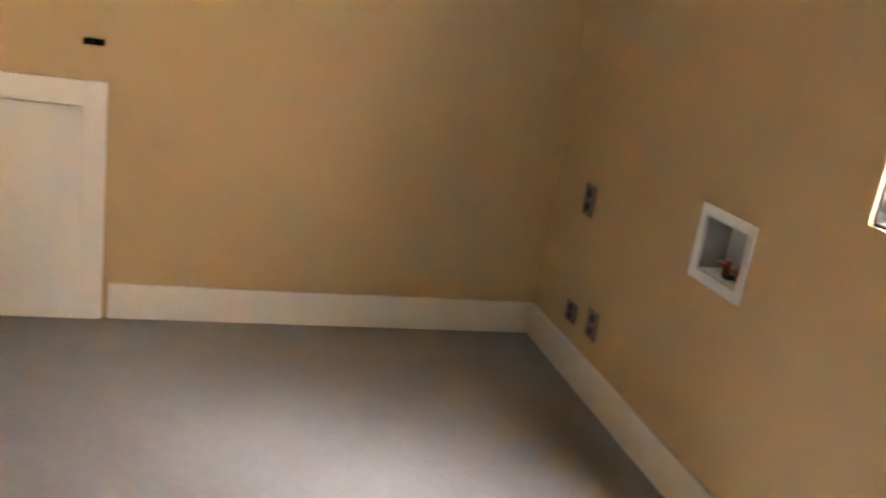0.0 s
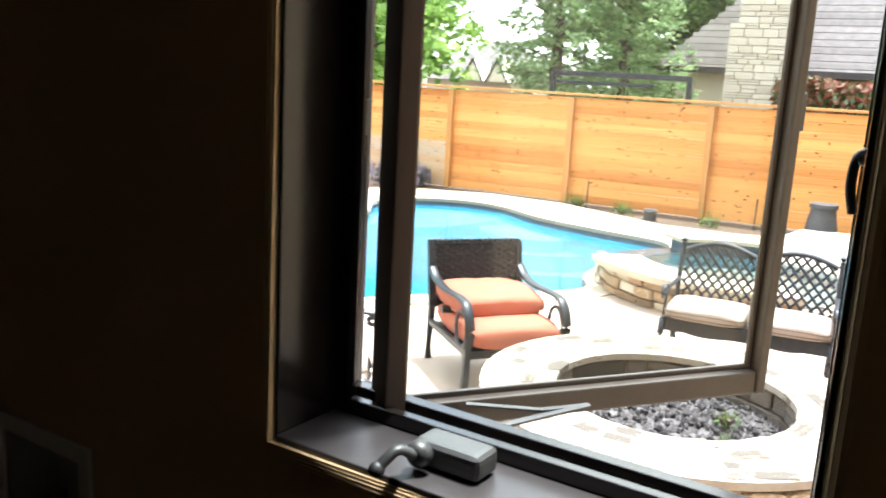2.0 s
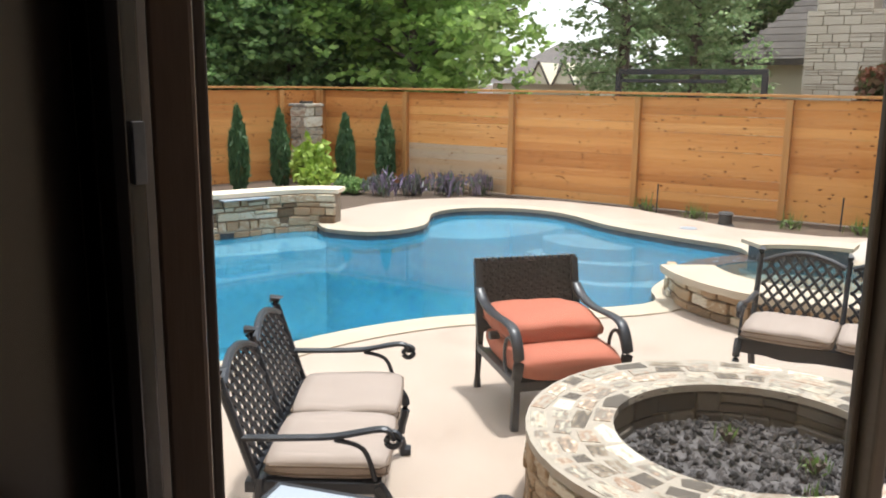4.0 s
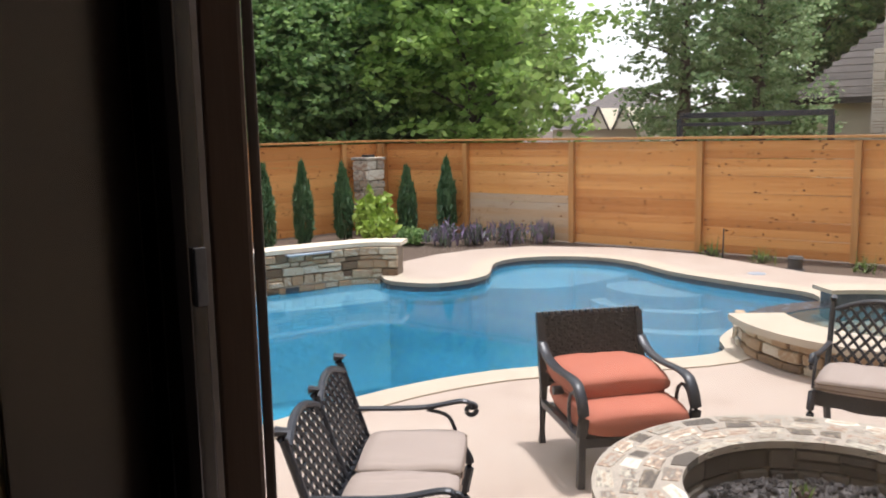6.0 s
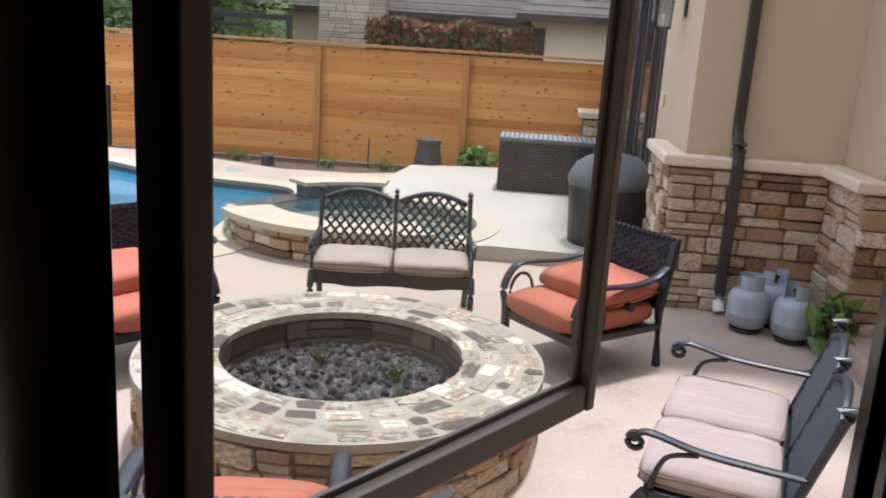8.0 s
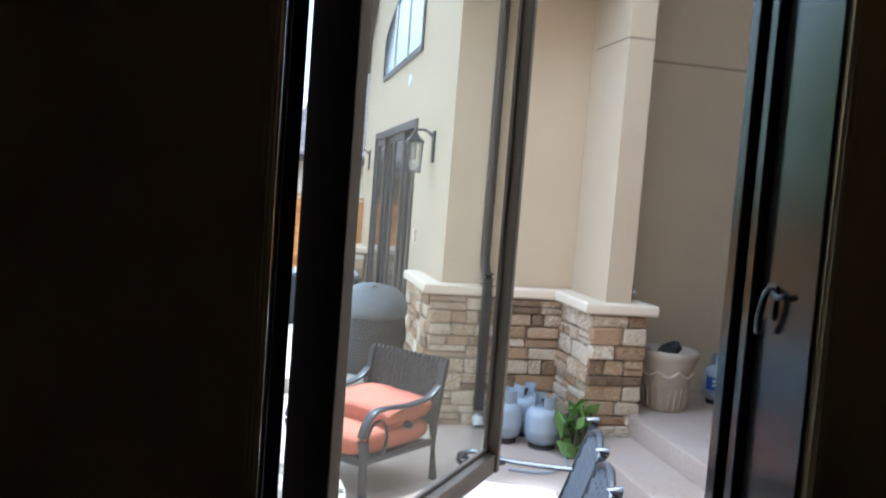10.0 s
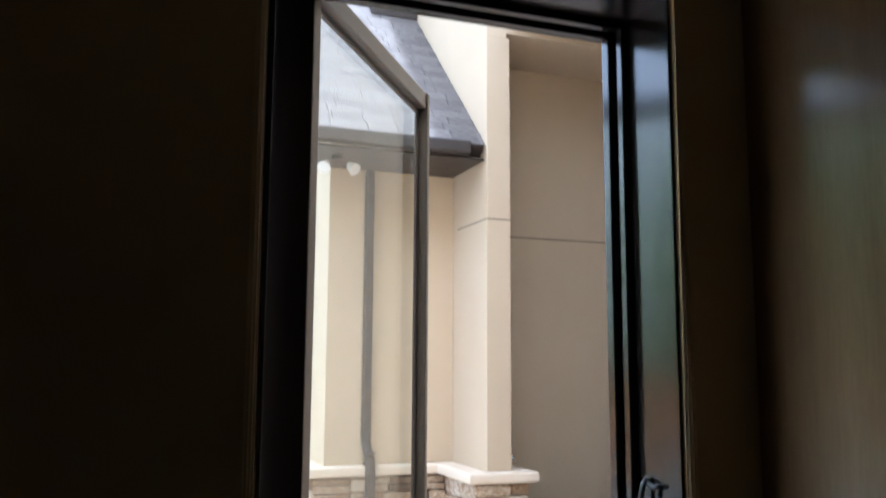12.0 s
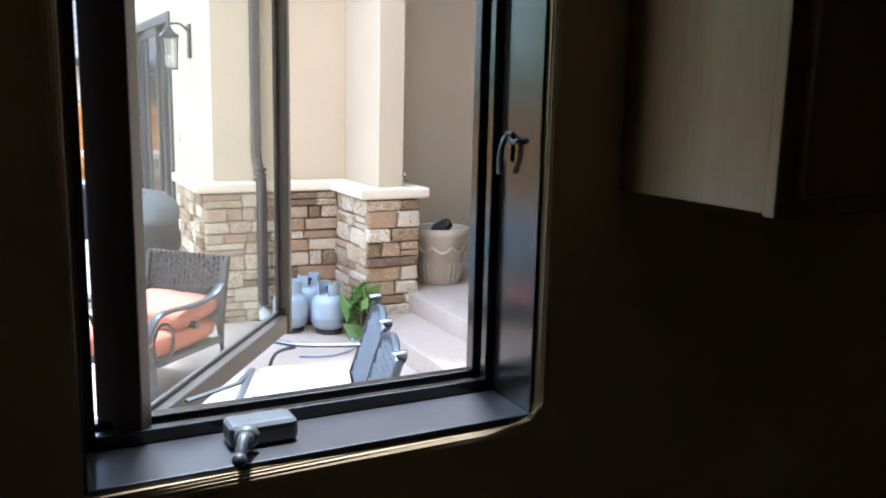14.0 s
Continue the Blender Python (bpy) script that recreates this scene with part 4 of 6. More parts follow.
part("back_cap", ring(1.16, 1.54, 0.292, 0.335, 92, 140), M_COPING, spa)
part("deck_rim", ring(1.17, 1.42, 0.1, 0.162, -38, 92), M_COPING, spa)
part("spa_floor", sheet_with_holes([(SPA[0] + 1.19 * math.cos(math.tau * k / 40), SPA[1] + 1.19 * math.sin(math.tau * k / 40)) for k in range(40)], [], -0.35, 0.05), M_LEDGE, spa)
part("seat_step", ring(0.8, 1.185, -0.34, -0.05, 0, 359.9, 40), M_LEDGE, spa)
sw = part("spa_water", sheet_with_holes([(SPA[0] + 1.185 * math.cos(math.tau * k / 40), SPA[1] + 1.185 * math.sin(math.tau * k / 40)) for k in range(40)], [], 0.143, 0.002), M_SPAWATER, spa)
sw.visible_shadow = False

# planter wall with a water spout at the far end of the pool
PL = smooth_line([(-8.1, 8.5, 0), (-8.5, 8.2, 0), (-8.78, 7.4, 0), (-9.0, 6.5, 0), (-9.1, 5.2, 0), (-8.9, 3.6, 0)], 5)
PLL = [(p.x, p.y) for p in PL]
pw = new("planter_wall")
tagged(pw, "curved ledge stone planter wall behind the pool", "stone wall", "", "structure")
part("core", strip(PLL, -0.3, -0.3, 0.44, False), M_MORTAR, pw)
part("cap", strip([(p[0] + 0.06, p[1]) for p in PLL], -0.42, 0.442, 0.5, False), M_CAP, pw)
rnd = random.Random(70)
acc = [0]
for a, b in zip(PLL, PLL[1:]):
    acc.append(acc[-1] + math.dist(a, b))


def on_line(s):
    for k in range(len(PLL) - 1):
        if s <= acc[k + 1] or k == len(PLL) - 2:
            u = (s - acc[k]) / (acc[k + 1] - acc[k])
            d = (Vector(PLL[k + 1]) - Vector(PLL[k])).normalized()
            return Vector(PLL[k]).lerp(Vector(PLL[k + 1]), u), d


for u, v, du, dv in courses(acc[-1], 0.62, rnd, lmax=0.36):
    p, d = on_line(u + du / 2)
    dd = 0.1 * rnd.uniform(0.8, 1.2)
    nrm = Vector((-d.y, d.x))
    c = p + nrm * (dd / 2 - 0.04)
    shared("stone", rnd.choice(STONES), pw, Matrix.LocRotScale((c.x, c.y, -0.18 + v + dv / 2), Euler((0, 0, math.atan2(d.y, d.x))), (du, dd, dv)))
sp = thing("water_spout", pose(-8.72, 7.35, 0.43), "flat grey sheer water spout in the planter wall", "spout")
part("lip", block(-0.06, 0.1, -0.35, 0.35, -0.02, 0.0, 0.004), M_TANK, sp, at=pose(0, 0, 0, 0, 0, -12))

# ---- fence ----
fence = new("fence")
tagged(fence, "horizontal board cedar privacy fence with posts and a cap rail", "fence", "", "structure")
FA, FB = Vector((-12.75, 12.78)), Vector((4.2, 13.95))
FDIR = (FB - FA).normalized()
FANG = math.degrees(math.atan2(FDIR.y, FDIR.x))
FH = 1.9
LEFT = Vector((-14.6, 3.5))
LDIR = (LEFT - FA).normalized()
plank_meshes = [mesh_of(block(0, 1, -0.011, 0.011, -0.5, 0.5), M_FENCE) for k in range(2)]
plank_grey = mesh_of(block(0, 1, -0.011, 0.011, -0.5, 0.5), M_WEATHERED)
post_mesh = mesh_of(block(-0.05, 0.05, -0.05, 0.05, 0, FH - 0.045, 0.006), M_FENCEPOST)
rnd = random.Random(5)
KV, KF = [], []


def fence_run(start, d, offsets, greys=()):
    ang = math.atan2(d.y, d.x)
    inside = Vector((d.y, -d.x)) if Vector((d.y, -d.x)).dot(Vector((0, 5)) - start) > 0 else Vector((-d.y, d.x))
    for i, s in enumerate(offsets):
        p = start + d * s + inside * 0.03
        shared("post", post_mesh, fence, Matrix.LocRotScale((p.x, p.y, -0.03), Euler((0, 0, ang)), (1, 1, 1)))
        if i + 1 == len(offsets):
            break
        w = offsets[i + 1] - s
        for r in range(13):
            hgt = 0.1405
            zc = 0.05 + 0.142 * r
            q = start + d * (s + 0.002) - inside * (0.03 + rnd.uniform(-0.003, 0.004))
            grey = i in greys and r < 6 + rnd.randint(-1, 1)
            shared("plank", plank_grey if grey else rnd.choice(plank_meshes), fence, Matrix.LocRotScale((q.x, q.y, zc), Euler((0, rnd.uniform(-0.002, 0.002), ang)), (w - 0.004, 1, hgt - rnd.uniform(0, 0.002))))
            for k in range(rnd.randint(4, 9)):
                kp = q + d * rnd.uniform(0.08, w - 0.08) + inside * 0.0112
                kw, kh, kz = rnd.uniform(0.012, 0.034), rnd.uniform(0.009, 0.019), zc + rnd.uniform(-0.055, 0.055)
                base = len(KV)
                for a in range(7):
                    u = math.tau * a / 7
                    KV.append((kp.x + d.x * kw * math.cos(u), kp.y + d.y * kw * math.cos(u), kz + kh * math.sin(u)))
                KV.append((kp.x + inside.x * 0.004, kp.y + inside.y * 0.004, kz))
                KF.extend((base + a, base + (a + 1) % 7, base + 7) for a in range(7))
    bm = block(offsets[0] - 0.1, offsets[-1] + 0.1, -0.1, 0.08, 0, 0.04, 0.004)
    part("cap_rail", bm, M_FENCEPOST, fence, at=Matrix.LocRotScale((start.x, start.y, FH - 0.04), Euler((0, 0, ang)), (1, 1, 1)))


first = (Vector((-10.51, 13.1)) - FA).dot(FDIR)
fence_run(FA, FDIR, [0.06, first] + [first + 2.42 * k for k in range(1, 7)], greys=(1,))
fence_run(FA, LDIR, [0.12, 1.0, 3.4, 5.8, 8.2])

km = bpy.data.meshes.new("knots")
km.from_pydata(KV, [], KF)
km.materials.append(M_KNOT)
kn = shared("knots", km, fence, Matrix.Identity(4))
kn["kind"] = "stuff"

# ---- furniture ----
def cushion(w, d, h, puff=0.5, seed=0, crease=0.0):
    bm = bmesh.new()
    bmesh.ops.create_cube(bm, size=2)
    bmesh.ops.subdivide_edges(bm, edges=bm.edges[:], cuts=7, use_grid_fill=True)
    for v in bm.verts:
        u, t, s = v.co
        e = max(abs(u), abs(t))
        k = (1 - puff * (0.5 * abs(u) ** 4 + 0.5 * abs(t) ** 4))
        z = s * h / 2 * k
        n = noise.noise(Vector((u * 1.7 + seed, t * 1.7, s))) * 0.012 + crease * noise.noise(Vector((u * 4 + seed, t * 1.2, s)))
        r = 1 - 0.05 * (1 - s * s * 0) * (abs(u) * abs(t)) ** 3
        side = 1 + 0.03 * (1 - s * s)
        v.co = Vector((u * w / 2 * r * side, t * d / 2 * r * side, z + (n if s > 0 else 0)))
    return bm


def piping(w, d, z):
    q = [(w / 2, d / 2 - 0.03), (w / 2 - 0.03, d / 2), (-w / 2 + 0.03, d / 2), (-w / 2, d / 2 - 0.03), (-w / 2, -d / 2 + 0.03), (-w / 2 + 0.03, -d / 2), (w / 2 - 0.03, -d / 2), (w / 2, -d / 2 + 0.03), (w / 2, d / 2 - 0.03)]
    return tube([(x * 1.01, y * 1.01, z) for x, y in q], 0.006, 6)


def scroll(c, r, turns, a0, plane="yz", n=20):
    out = []
    for k in range(n + 1):
        a = a0 + turns * math.tau * k / n
        rr = r * (1 - 0.75 * k / n)
        out.append((c[0], c[1] + rr * math.cos(a), c[2] + rr * math.sin(a)))
    return out


def wicker_chair(at):
    o = thing("armchair", at, "dark woven wicker armchair with burnt orange cushions", "armchair", "orange armchairs round the fire pit")
    W, D, E = 0.35, 0.36, 0.45
    for sx in (-1, 1):
        part("back_leg", tube([(sx * W, D - 0.02, 0), (sx * W, D - 0.06, 0.4), (sx * W, D + 0.03, 0.87)], 0.031, 4), M_IRON, o)
        part("front_leg", tube([(sx * W, -E + 0.02, 0), (sx * W, -E, 0.36)], 0.03, 4), M_IRON, o)
        arm = smooth_line([(sx * W, D - 0.03, 0.7), (sx * W, D - 0.14, 0.635), (sx * W, 0.02, 0.61), (sx * W, -E + 0.14, 0.625), (sx * W, -E + 0.03, 0.58), (sx * W, -E - 0.03, 0.46), (sx * W, -E, 0.33)], 5)
        part("arm", tube(arm, 0.036, 10, flat=0.42), M_IRON, o, smooth=True)
        part("arm_ring", tube([(sx * W, -E + 0.13 + 0.1 * math.cos(a), 0.42 + 0.13 * math.sin(a)) for a in (math.tau * k / 20 for k in range(21))], 0.012, 6), M_IRON, o)
        part("side_rail", block(sx * W - 0.018, sx * W + 0.018, -E, D - 0.05, 0.27, 0.315, 0.005), M_IRON, o)
        bm = tube([(sx * (W - 0.035), 0.0, 0.47), (sx * (W + 0.03), 0.0, 0.47)], 0.028, 12)
        part("arm_peg", bm, M_IRON, o)
    part("front_rail", block(-W, W, -E - 0.005, -E + 0.03, 0.25, 0.31, 0.006), M_IRON, o)
    part("seat_pan", block(-W, W, -E + 0.02, D - 0.07, 0.265, 0.295), M_WICKER, o)
    # woven back: upright canes with cross strands passing over and under
    bm = bmesh.new()
    tilt = Matrix.Translation((0, D - 0.045, 0.4)) @ Euler((-0.19, 0, 0)).to_matrix().to_4x4()
    n, rows = 16, 22
    for i in range(n):
        x = -W + 0.03 + (2 * W - 0.06) * i / (n - 1)
        tube([tilt @ Vector((x, 0.006 * (1 if (k + i) % 2 else -1), 0.47 * k / 12)) for k in range(13)], 0.010, 5, bm)
    for r in range(rows):
        z = 0.02 + 0.44 * r / (rows - 1)
        tube([tilt @ Vector((-W + 0.02 + (2 * W - 0.04) * k / (2 * n), 0.009 * (1 if (k // 2 + r) % 2 else -1), z)) for k in range(2 * n + 1)], 0.009, 4, bm)
    weave = part("backrest", bm, M_WICKER, o)
    weave["kind"] = "stuff"
    part("back_panel", block(-W + 0.02, W - 0.02, -0.003, 0.003, 0.0, 0.46), M_WICKER, o, at=tilt)
    for k in range(15):
        x = -W + 0.03 + (2 * W - 0.06) * k / 14
        part("back_strap", block(x - 0.017, x + 0.017, 0.012, 0.02, 0.0, 0.475, 0.003, None, 1), M_WICKER, o, at=tilt)
    band = mesh_of(block(-0.018, 0.018, -0.017, 0.017, -0.016, 0.016, 0.006, None, 1), M_WICKER)
    for k in range(17):
        shared("wrap_band", band, o, tilt @ Matrix.Translation((-W + 2 * W * k / 16, 0, 0.485)))
    low = part("seat_cushion", cushion(2 * W - 0.06, 0.78, 0.17, 0.5, 1), M_ORANGE, o, "burnt orange seat cushion", True, pose(0, -0.1, 0.385))
    up = part("pillow", cushion(2 * W - 0.05, 0.52, 0.155, 0.62, 4, 0.02), M_ORANGE, o, "plump orange pillow laid on the seat", True, pose(0, 0.06, 0.535, 4, 0, 3))
    part("piping", piping(2 * W - 0.05, 0.5, -0.03), M_RUST, up)
    part("under_side", block(-W + 0.05, W - 0.05, -0.225, 0.225, -0.07, -0.035, 0.01), M_RUST, up)
    return o


def bench(at):
    o = thing("loveseat", at, "dark cast aluminium lattice loveseat with striped beige cushions", "loveseat", "lattice loveseats round the fire pit")
    W, D = 0.58, 0.28
    tilt = Matrix.Translation((0, D - 0.05, 0.412)) @ Euler((-0.31, 0, 0)).to_matrix().to_4x4()
    for sx in (-1, 1):
        part("back_post", tube([tilt @ Vector((sx * W, 0, z)) for z in (0.0, 0.25, 0.47)], 0.02, 8), M_IRON, o)
        part("post_knob", tube([tilt @ Vector((sx * W, 0.012, 0.47)), tilt @ Vector((sx * W, -0.03, 0.5)), tilt @ Vector((sx * W, 0.02, 0.515))], 0.024, 8), M_IRON, o)
        part("back_leg", tube(smooth_line([(sx * W, D - 0.065, 0.43), (sx * W, D - 0.04, 0.25), (sx * W, D + 0.07, 0.0)], 4), 0.026, 6), M_IRON, o)
        part("front_leg", tube(smooth_line([(sx * W, -D, 0.40), (sx * W, -D - 0.05, 0.3), (sx * W, -D - 0.02, 0.13), (sx * W, -D - 0.045, 0.0)], 5), 0.026, 6), M_IRON, o)
        part("foot", tube([(sx * W, -D - 0.045, 0.03), (sx * W, -D - 0.08, 0.03)], 0.028, 8), M_IRON, o)
        armline = smooth_line([tilt @ Vector((sx * W, 0, 0.2)), Vector((sx * W, 0.1, 0.605)), Vector((sx * W, -0.1, 0.615)), Vector((sx * W, -D - 0.02, 0.65)), Vector((sx * W, -D - 0.07, 0.61))], 6)
        part("arm", tube(armline, 0.02, 8, flat=0.7), M_IRON, o)
        part("arm_scroll", tube(scroll((sx * W, -D - 0.06, 0.6), 0.04, 1.2, 1.6), 0.014, 6), M_IRON, o)
        part("arm_brace", tube(smooth_line([(sx * W, -0.1, 0.6), (sx * W, -D + 0.06, 0.56), (sx * W, -D + 0.01, 0.42)], 5), 0.011, 6), M_IRON, o)
    part("middle_post", tube([tilt @ Vector((0, 0, z)) for z in (0.0, 0.25, 0.47)], 0.018, 8), M_IRON, o)
    part("post_knob", tube([tilt @ Vector((0, 0.012, 0.47)), tilt @ Vector((0, -0.03, 0.5)), tilt @ Vector((0, 0.02, 0.512))], 0.022, 8), M_IRON, o)
    for nm, a in (("seat_rail", (-W, W, -D - 0.015, -D + 0.015, 0.315, 0.41)), ("seat_rail", (-W, W, D - 0.03, D, 0.36, 0.41)), ("seat_rail", (-W - 0.01, -W + 0.02, -D, D, 0.36, 0.41)), ("seat_rail", (W - 0.02, W + 0.01, -D, D, 0.36, 0.41)), ("seat_grate", (-W + 0.02, W - 0.02, -D + 0.02, D - 0.03, 0.375, 0.39))):
        part(nm, block(*a, 0.006), M_IRON, o)
    for sx in (-1, 1):
        part("apron", tube(smooth_line([(sx * (W - 0.02), -D, 0.37), (sx * W * 0.55, -D, 0.31), (sx * 0.03, -D, 0.33)], 6), 0.012, 6), M_IRON, o)
        a, b = (0.022, W - 0.022) if sx > 0 else (-W + 0.022, -0.022)

        def top(x):
            return 0.43 + 0.075 * math.sin(math.pi * (x - a) / (b - a))

        part("panel_rim", tube([tilt @ Vector((a + (b - a) * k / 14, 0, top(a + (b - a) * k / 14))) for k in range(15)], 0.02, 8), M_IRON, o)
        part("panel_foot", tube([tilt @ Vector((a, 0, 0.03)), tilt @ Vector((b, 0, 0.03))], 0.014, 8), M_IRON, o)
        for s in (-1, 1):
            c = a - 0.65
            while c < b + 0.65:
                pts = []
                for k in range(41):
                    z = 0.03 + 0.5 * k / 40
                    x = c + s * (z - 0.27) * 0.82
                    if a <= x <= b and z <= top(x):
                        pts.append(tilt @ Vector((x, 0.004 * s, z)))
                if len(pts) > 2:
                    part("lattice_bar", tube([pts[0], pts[-1]], 0.0095, 4, flat=1.3), M_IRON, o)
                c += 0.074
        cu = part("seat_cushion", cushion(W - 0.03, 0.52, 0.10, 0.45, 7 + sx), M_BEIGE, o, "striped beige cushion", True, pose(sx * (W / 2 - 0.002), -0.06, 0.455, 0, 0, sx * 0.8))
        part("piping", piping(W - 0.03, 0.52, 0.015), M_BEIGEPIPE, cu)
        part("piping", piping(W - 0.03, 0.52, -0.02), M_BEIGEPIPE, cu)
    return o


chair = wicker_chair(pose(-2.13, 4.42, 0, 0, 0, 52.3))
copy_thing(chair, pose(0.82, 5.17, 0, 0, 0, -48.6))
copy_thing(chair, pose(-0.52, 1.84, 0, 0, 0, 190))
seat = bench(pose(-0.63, 5.66, 0, 0, 0, 8))
copy_thing(seat, pose(-2.21, 2.55, 0, 0, 0, 126.9))
copy_thing(seat, pose(1.34, 3.12, 0, 0, 0, -107))

tb = thing("side_table", pose(-1.5, 1.72, 0, 0, 0, 20), "small grey mesh topped metal side table", "table")
part("tabletop", block(-0.22, 0.22, -0.22, 0.22, 0.5, 0.515, 0.004), M_TANK, tb)
bm = bmesh.new()
for k in range(4):
    a, b = ((-0.23, -0.23), (0.23, -0.23), (0.23, 0.23), (-0.23, 0.23))[k], ((0.23, -0.23), (0.23, 0.23), (-0.23, 0.23), (-0.23, -0.23))[k]
    tube([(*a, 0.508), (*b, 0.508)], 0.013, 6, bm)
part("rim", bm, M_IRON, tb)
for sx, sy in ((-1, -1), (-1, 1), (1, -1), (1, 1)):
    part("leg", tube([(sx * 0.21, sy * 0.21, 0.5), (sx * 0.24, sy * 0.24, 0)], 0.012, 6), M_IRON, tb)

# ---- fire pit ----
PIT, PR, PI, PH = (-0.56, 3.69), 1.06, 0.66, 0.45
pit = thing("fire_pit", pose(PIT[0], PIT[1], 0), "round stone fire pit with a flat flagstone rim", "fire pit")


def pit_ring(r0, r1, z0, z1, n=48):
    line = [(r1 * math.cos(math.tau * k / n), r1 * math.sin(math.tau * k / n)) for k in range(n)]
    return strip(line, r1 - r0, z0, z1)


part("core", pit_ring(PI + 0.03, PR - 0.07, 0, PH - 0.035), M_MORTAR, pit)
stones_round(pit, (0, 0), PR - 0.07, 0, math.tau, 0.0, PH - 0.045, 81, depth=0.1, lmin=0.12, lmax=0.3, hmin=0.07)
stones_round(pit, (0, 0), PI + 0.03, math.tau, 0, 0.12, PH - 0.165, 82, depth=0.08, outward=False, lmin=0.12, lmax=0.28, meshes=SOOTSTONES)
part("rim_bed", pit_ring(PI - 0.02, PR + 0.004, PH - 0.04, PH), M_RIMBED, pit)


def flag(seed):
    r = random.Random(seed)
    n = r.choice((4, 4, 5, 5))
    bm = bmesh.new()
    pts = []
    for k in range(n):
        a = math.tau * (k + 0.5) / n + r.uniform(-0.12, 0.12)
        m = 0.5 / max(abs(math.cos(a)), abs(math.sin(a))) * r.uniform(0.84, 1.04)
        pts.append((m * math.cos(a), m * math.sin(a)))
    f = bm.faces.new([bm.verts.new((*p, 0.5)) for p in pts])
    ext = bmesh.ops.extrude_face_region(bm, geom=[f])
    bmesh.ops.translate(bm, vec=(0, 0, -1), verts=[v for v in ext["geom"] if isinstance(v, bmesh.types.BMVert)])
    bmesh.ops.recalc_face_normals(bm, faces=bm.faces[:])
    bmesh.ops.bevel(bm, geom=[e for e in bm.edges if all(v.co.z > 0.4 for v in e.verts)], offset=0.06, segments=1, affect="EDGES")
    return mesh_of(bm, M_PITSTONE)


FLAGS = [flag(s) for s in range(9)]
rnd = random.Random(83)
r = PI - 0.03
for wdt in (0.11, 0.105, 0.1, 0.105):
    a = rnd.uniform(0, 1)
    end = a + math.tau
    while a < end:
        ln = rnd.uniform(0.09, 0.26)
        da = ln / (r + wdt / 2)
        if end - a < da * 1.4:
            da = end - a
        w = wdt * rnd.uniform(0.84, 1.0)
        rr = r + wdt / 2 + rnd.uniform(-0.008, 0.008)
        m = Matrix.LocRotScale((rr * math.cos(a + da / 2), rr * math.sin(a + da / 2), PH - 0.0165 + rnd.uniform(-0.003, 0.003)), Euler((rnd.uniform(-0.012, 0.012), rnd.uniform(-0.012, 0.012), a + da / 2 + rnd.choice((0, math.pi)) + rnd.uniform(-0.16, 0.16))), (w, da * rr * 0.95, 0.04))
        shared("flagstone", rnd.choice(FLAGS), pit, m)
        a += da
    r += wdt
bm = lathe([(0.0, 0.245), (PI * 0.6, 0.24), (PI + 0.02, 0.235), (PI + 0.02, 0.0), (0, 0)], 32)
part("gravel_bed", bm, M_LAVA, pit)


def rock(seed):
    bm = bmesh.new()
    bmesh.ops.create_icosphere(bm, subdivisions=1, radius=1)
    r = random.Random(seed)
    for v in bm.verts:
        v.co *= r.uniform(0.65, 1.15)
    return mesh_of(bm, M_LAVA)


ROCKS = [rock(s) for s in range(6)]
rnd = random.Random(84)
for k in range(300):
    rr, a, s = (PI - 0.05) * math.sqrt(rnd.random()), rnd.uniform(0, math.tau), rnd.uniform(0.014, 0.03)
    shared("lava_rock", rnd.choice(ROCKS), pit, Matrix.LocRotScale((rr * math.cos(a), rr * math.sin(a), 0.25 + s * 0.4), Euler([rnd.uniform(0, 6) for _ in range(3)]), (s, s * rnd.uniform(0.7, 1.1), s * 0.8)))
small = bmesh.new()
for k in range(1300):
    rr, a, s = (PI - 0.02) * math.sqrt(rnd.random()), rnd.uniform(0, math.tau), rnd.uniform(0.01, 0.021)
    c = Vector((rr * math.cos(a), rr * math.sin(a), 0.247))
    vs = [small.verts.new(c + Vector((x * s, y * s, z * s)) * rnd.uniform(0.7, 1.2)) for x, y, z in ((1, 0, 0), (-1, 0, 0), (0, 1, 0), (0, -1, 0), (0, 0, 1), (0, 0, -1))]
    for f in ((0, 2, 4), (2, 1, 4), (1, 3, 4), (3, 0, 4), (2, 0, 5), (1, 2, 5), (3, 1, 5), (0, 3, 5)):
        small.faces.new([vs[i] for i in f])
gr = part("small_gravel", small, M_LAVA, pit)
gr["kind"] = "stuff"

# ---- things by the house ----
def gas_tank(at, label="pale grey propane tank with a steel collar"):
    o = thing("propane_tank", at, label, "gas tank", "propane tanks")
    part("foot_ring", lathe([(0.1, 0), (0.115, 0), (0.115, 0.035), (0.1, 0.035)], 24), M_DARKSTEEL, o)
    part("body", lathe([(0.0, 0.03), (0.09, 0.032), (0.135, 0.06), (0.155, 0.1), (0.155, 0.145), (0.157, 0.15), (0.155, 0.155), (0.155, 0.27), (0.14, 0.315), (0.1, 0.345), (0.0, 0.355)], 28), M_TANK, o, smooth=True)
    bm = bmesh.new()
    for a0, a1 in ((0.5, 2.6), (3.6, 5.8)):
        line = [(0.1 * math.cos(a0 + (a1 - a0) * k / 10), 0.1 * math.sin(a0 + (a1 - a0) * k / 10)) for k in range(11)]
        own = strip(line, 0.006, 0.335, 0.455, False)
        merged(bm, own)
    part("collar", bm, M_TANK, o)
    part("valve", lathe([(0.0, 0.35), (0.018, 0.35), (0.018, 0.39), (0.03, 0.395), (0.03, 0.415), (0, 0.42)], 12), M_DARKSTEEL, o)
    return o


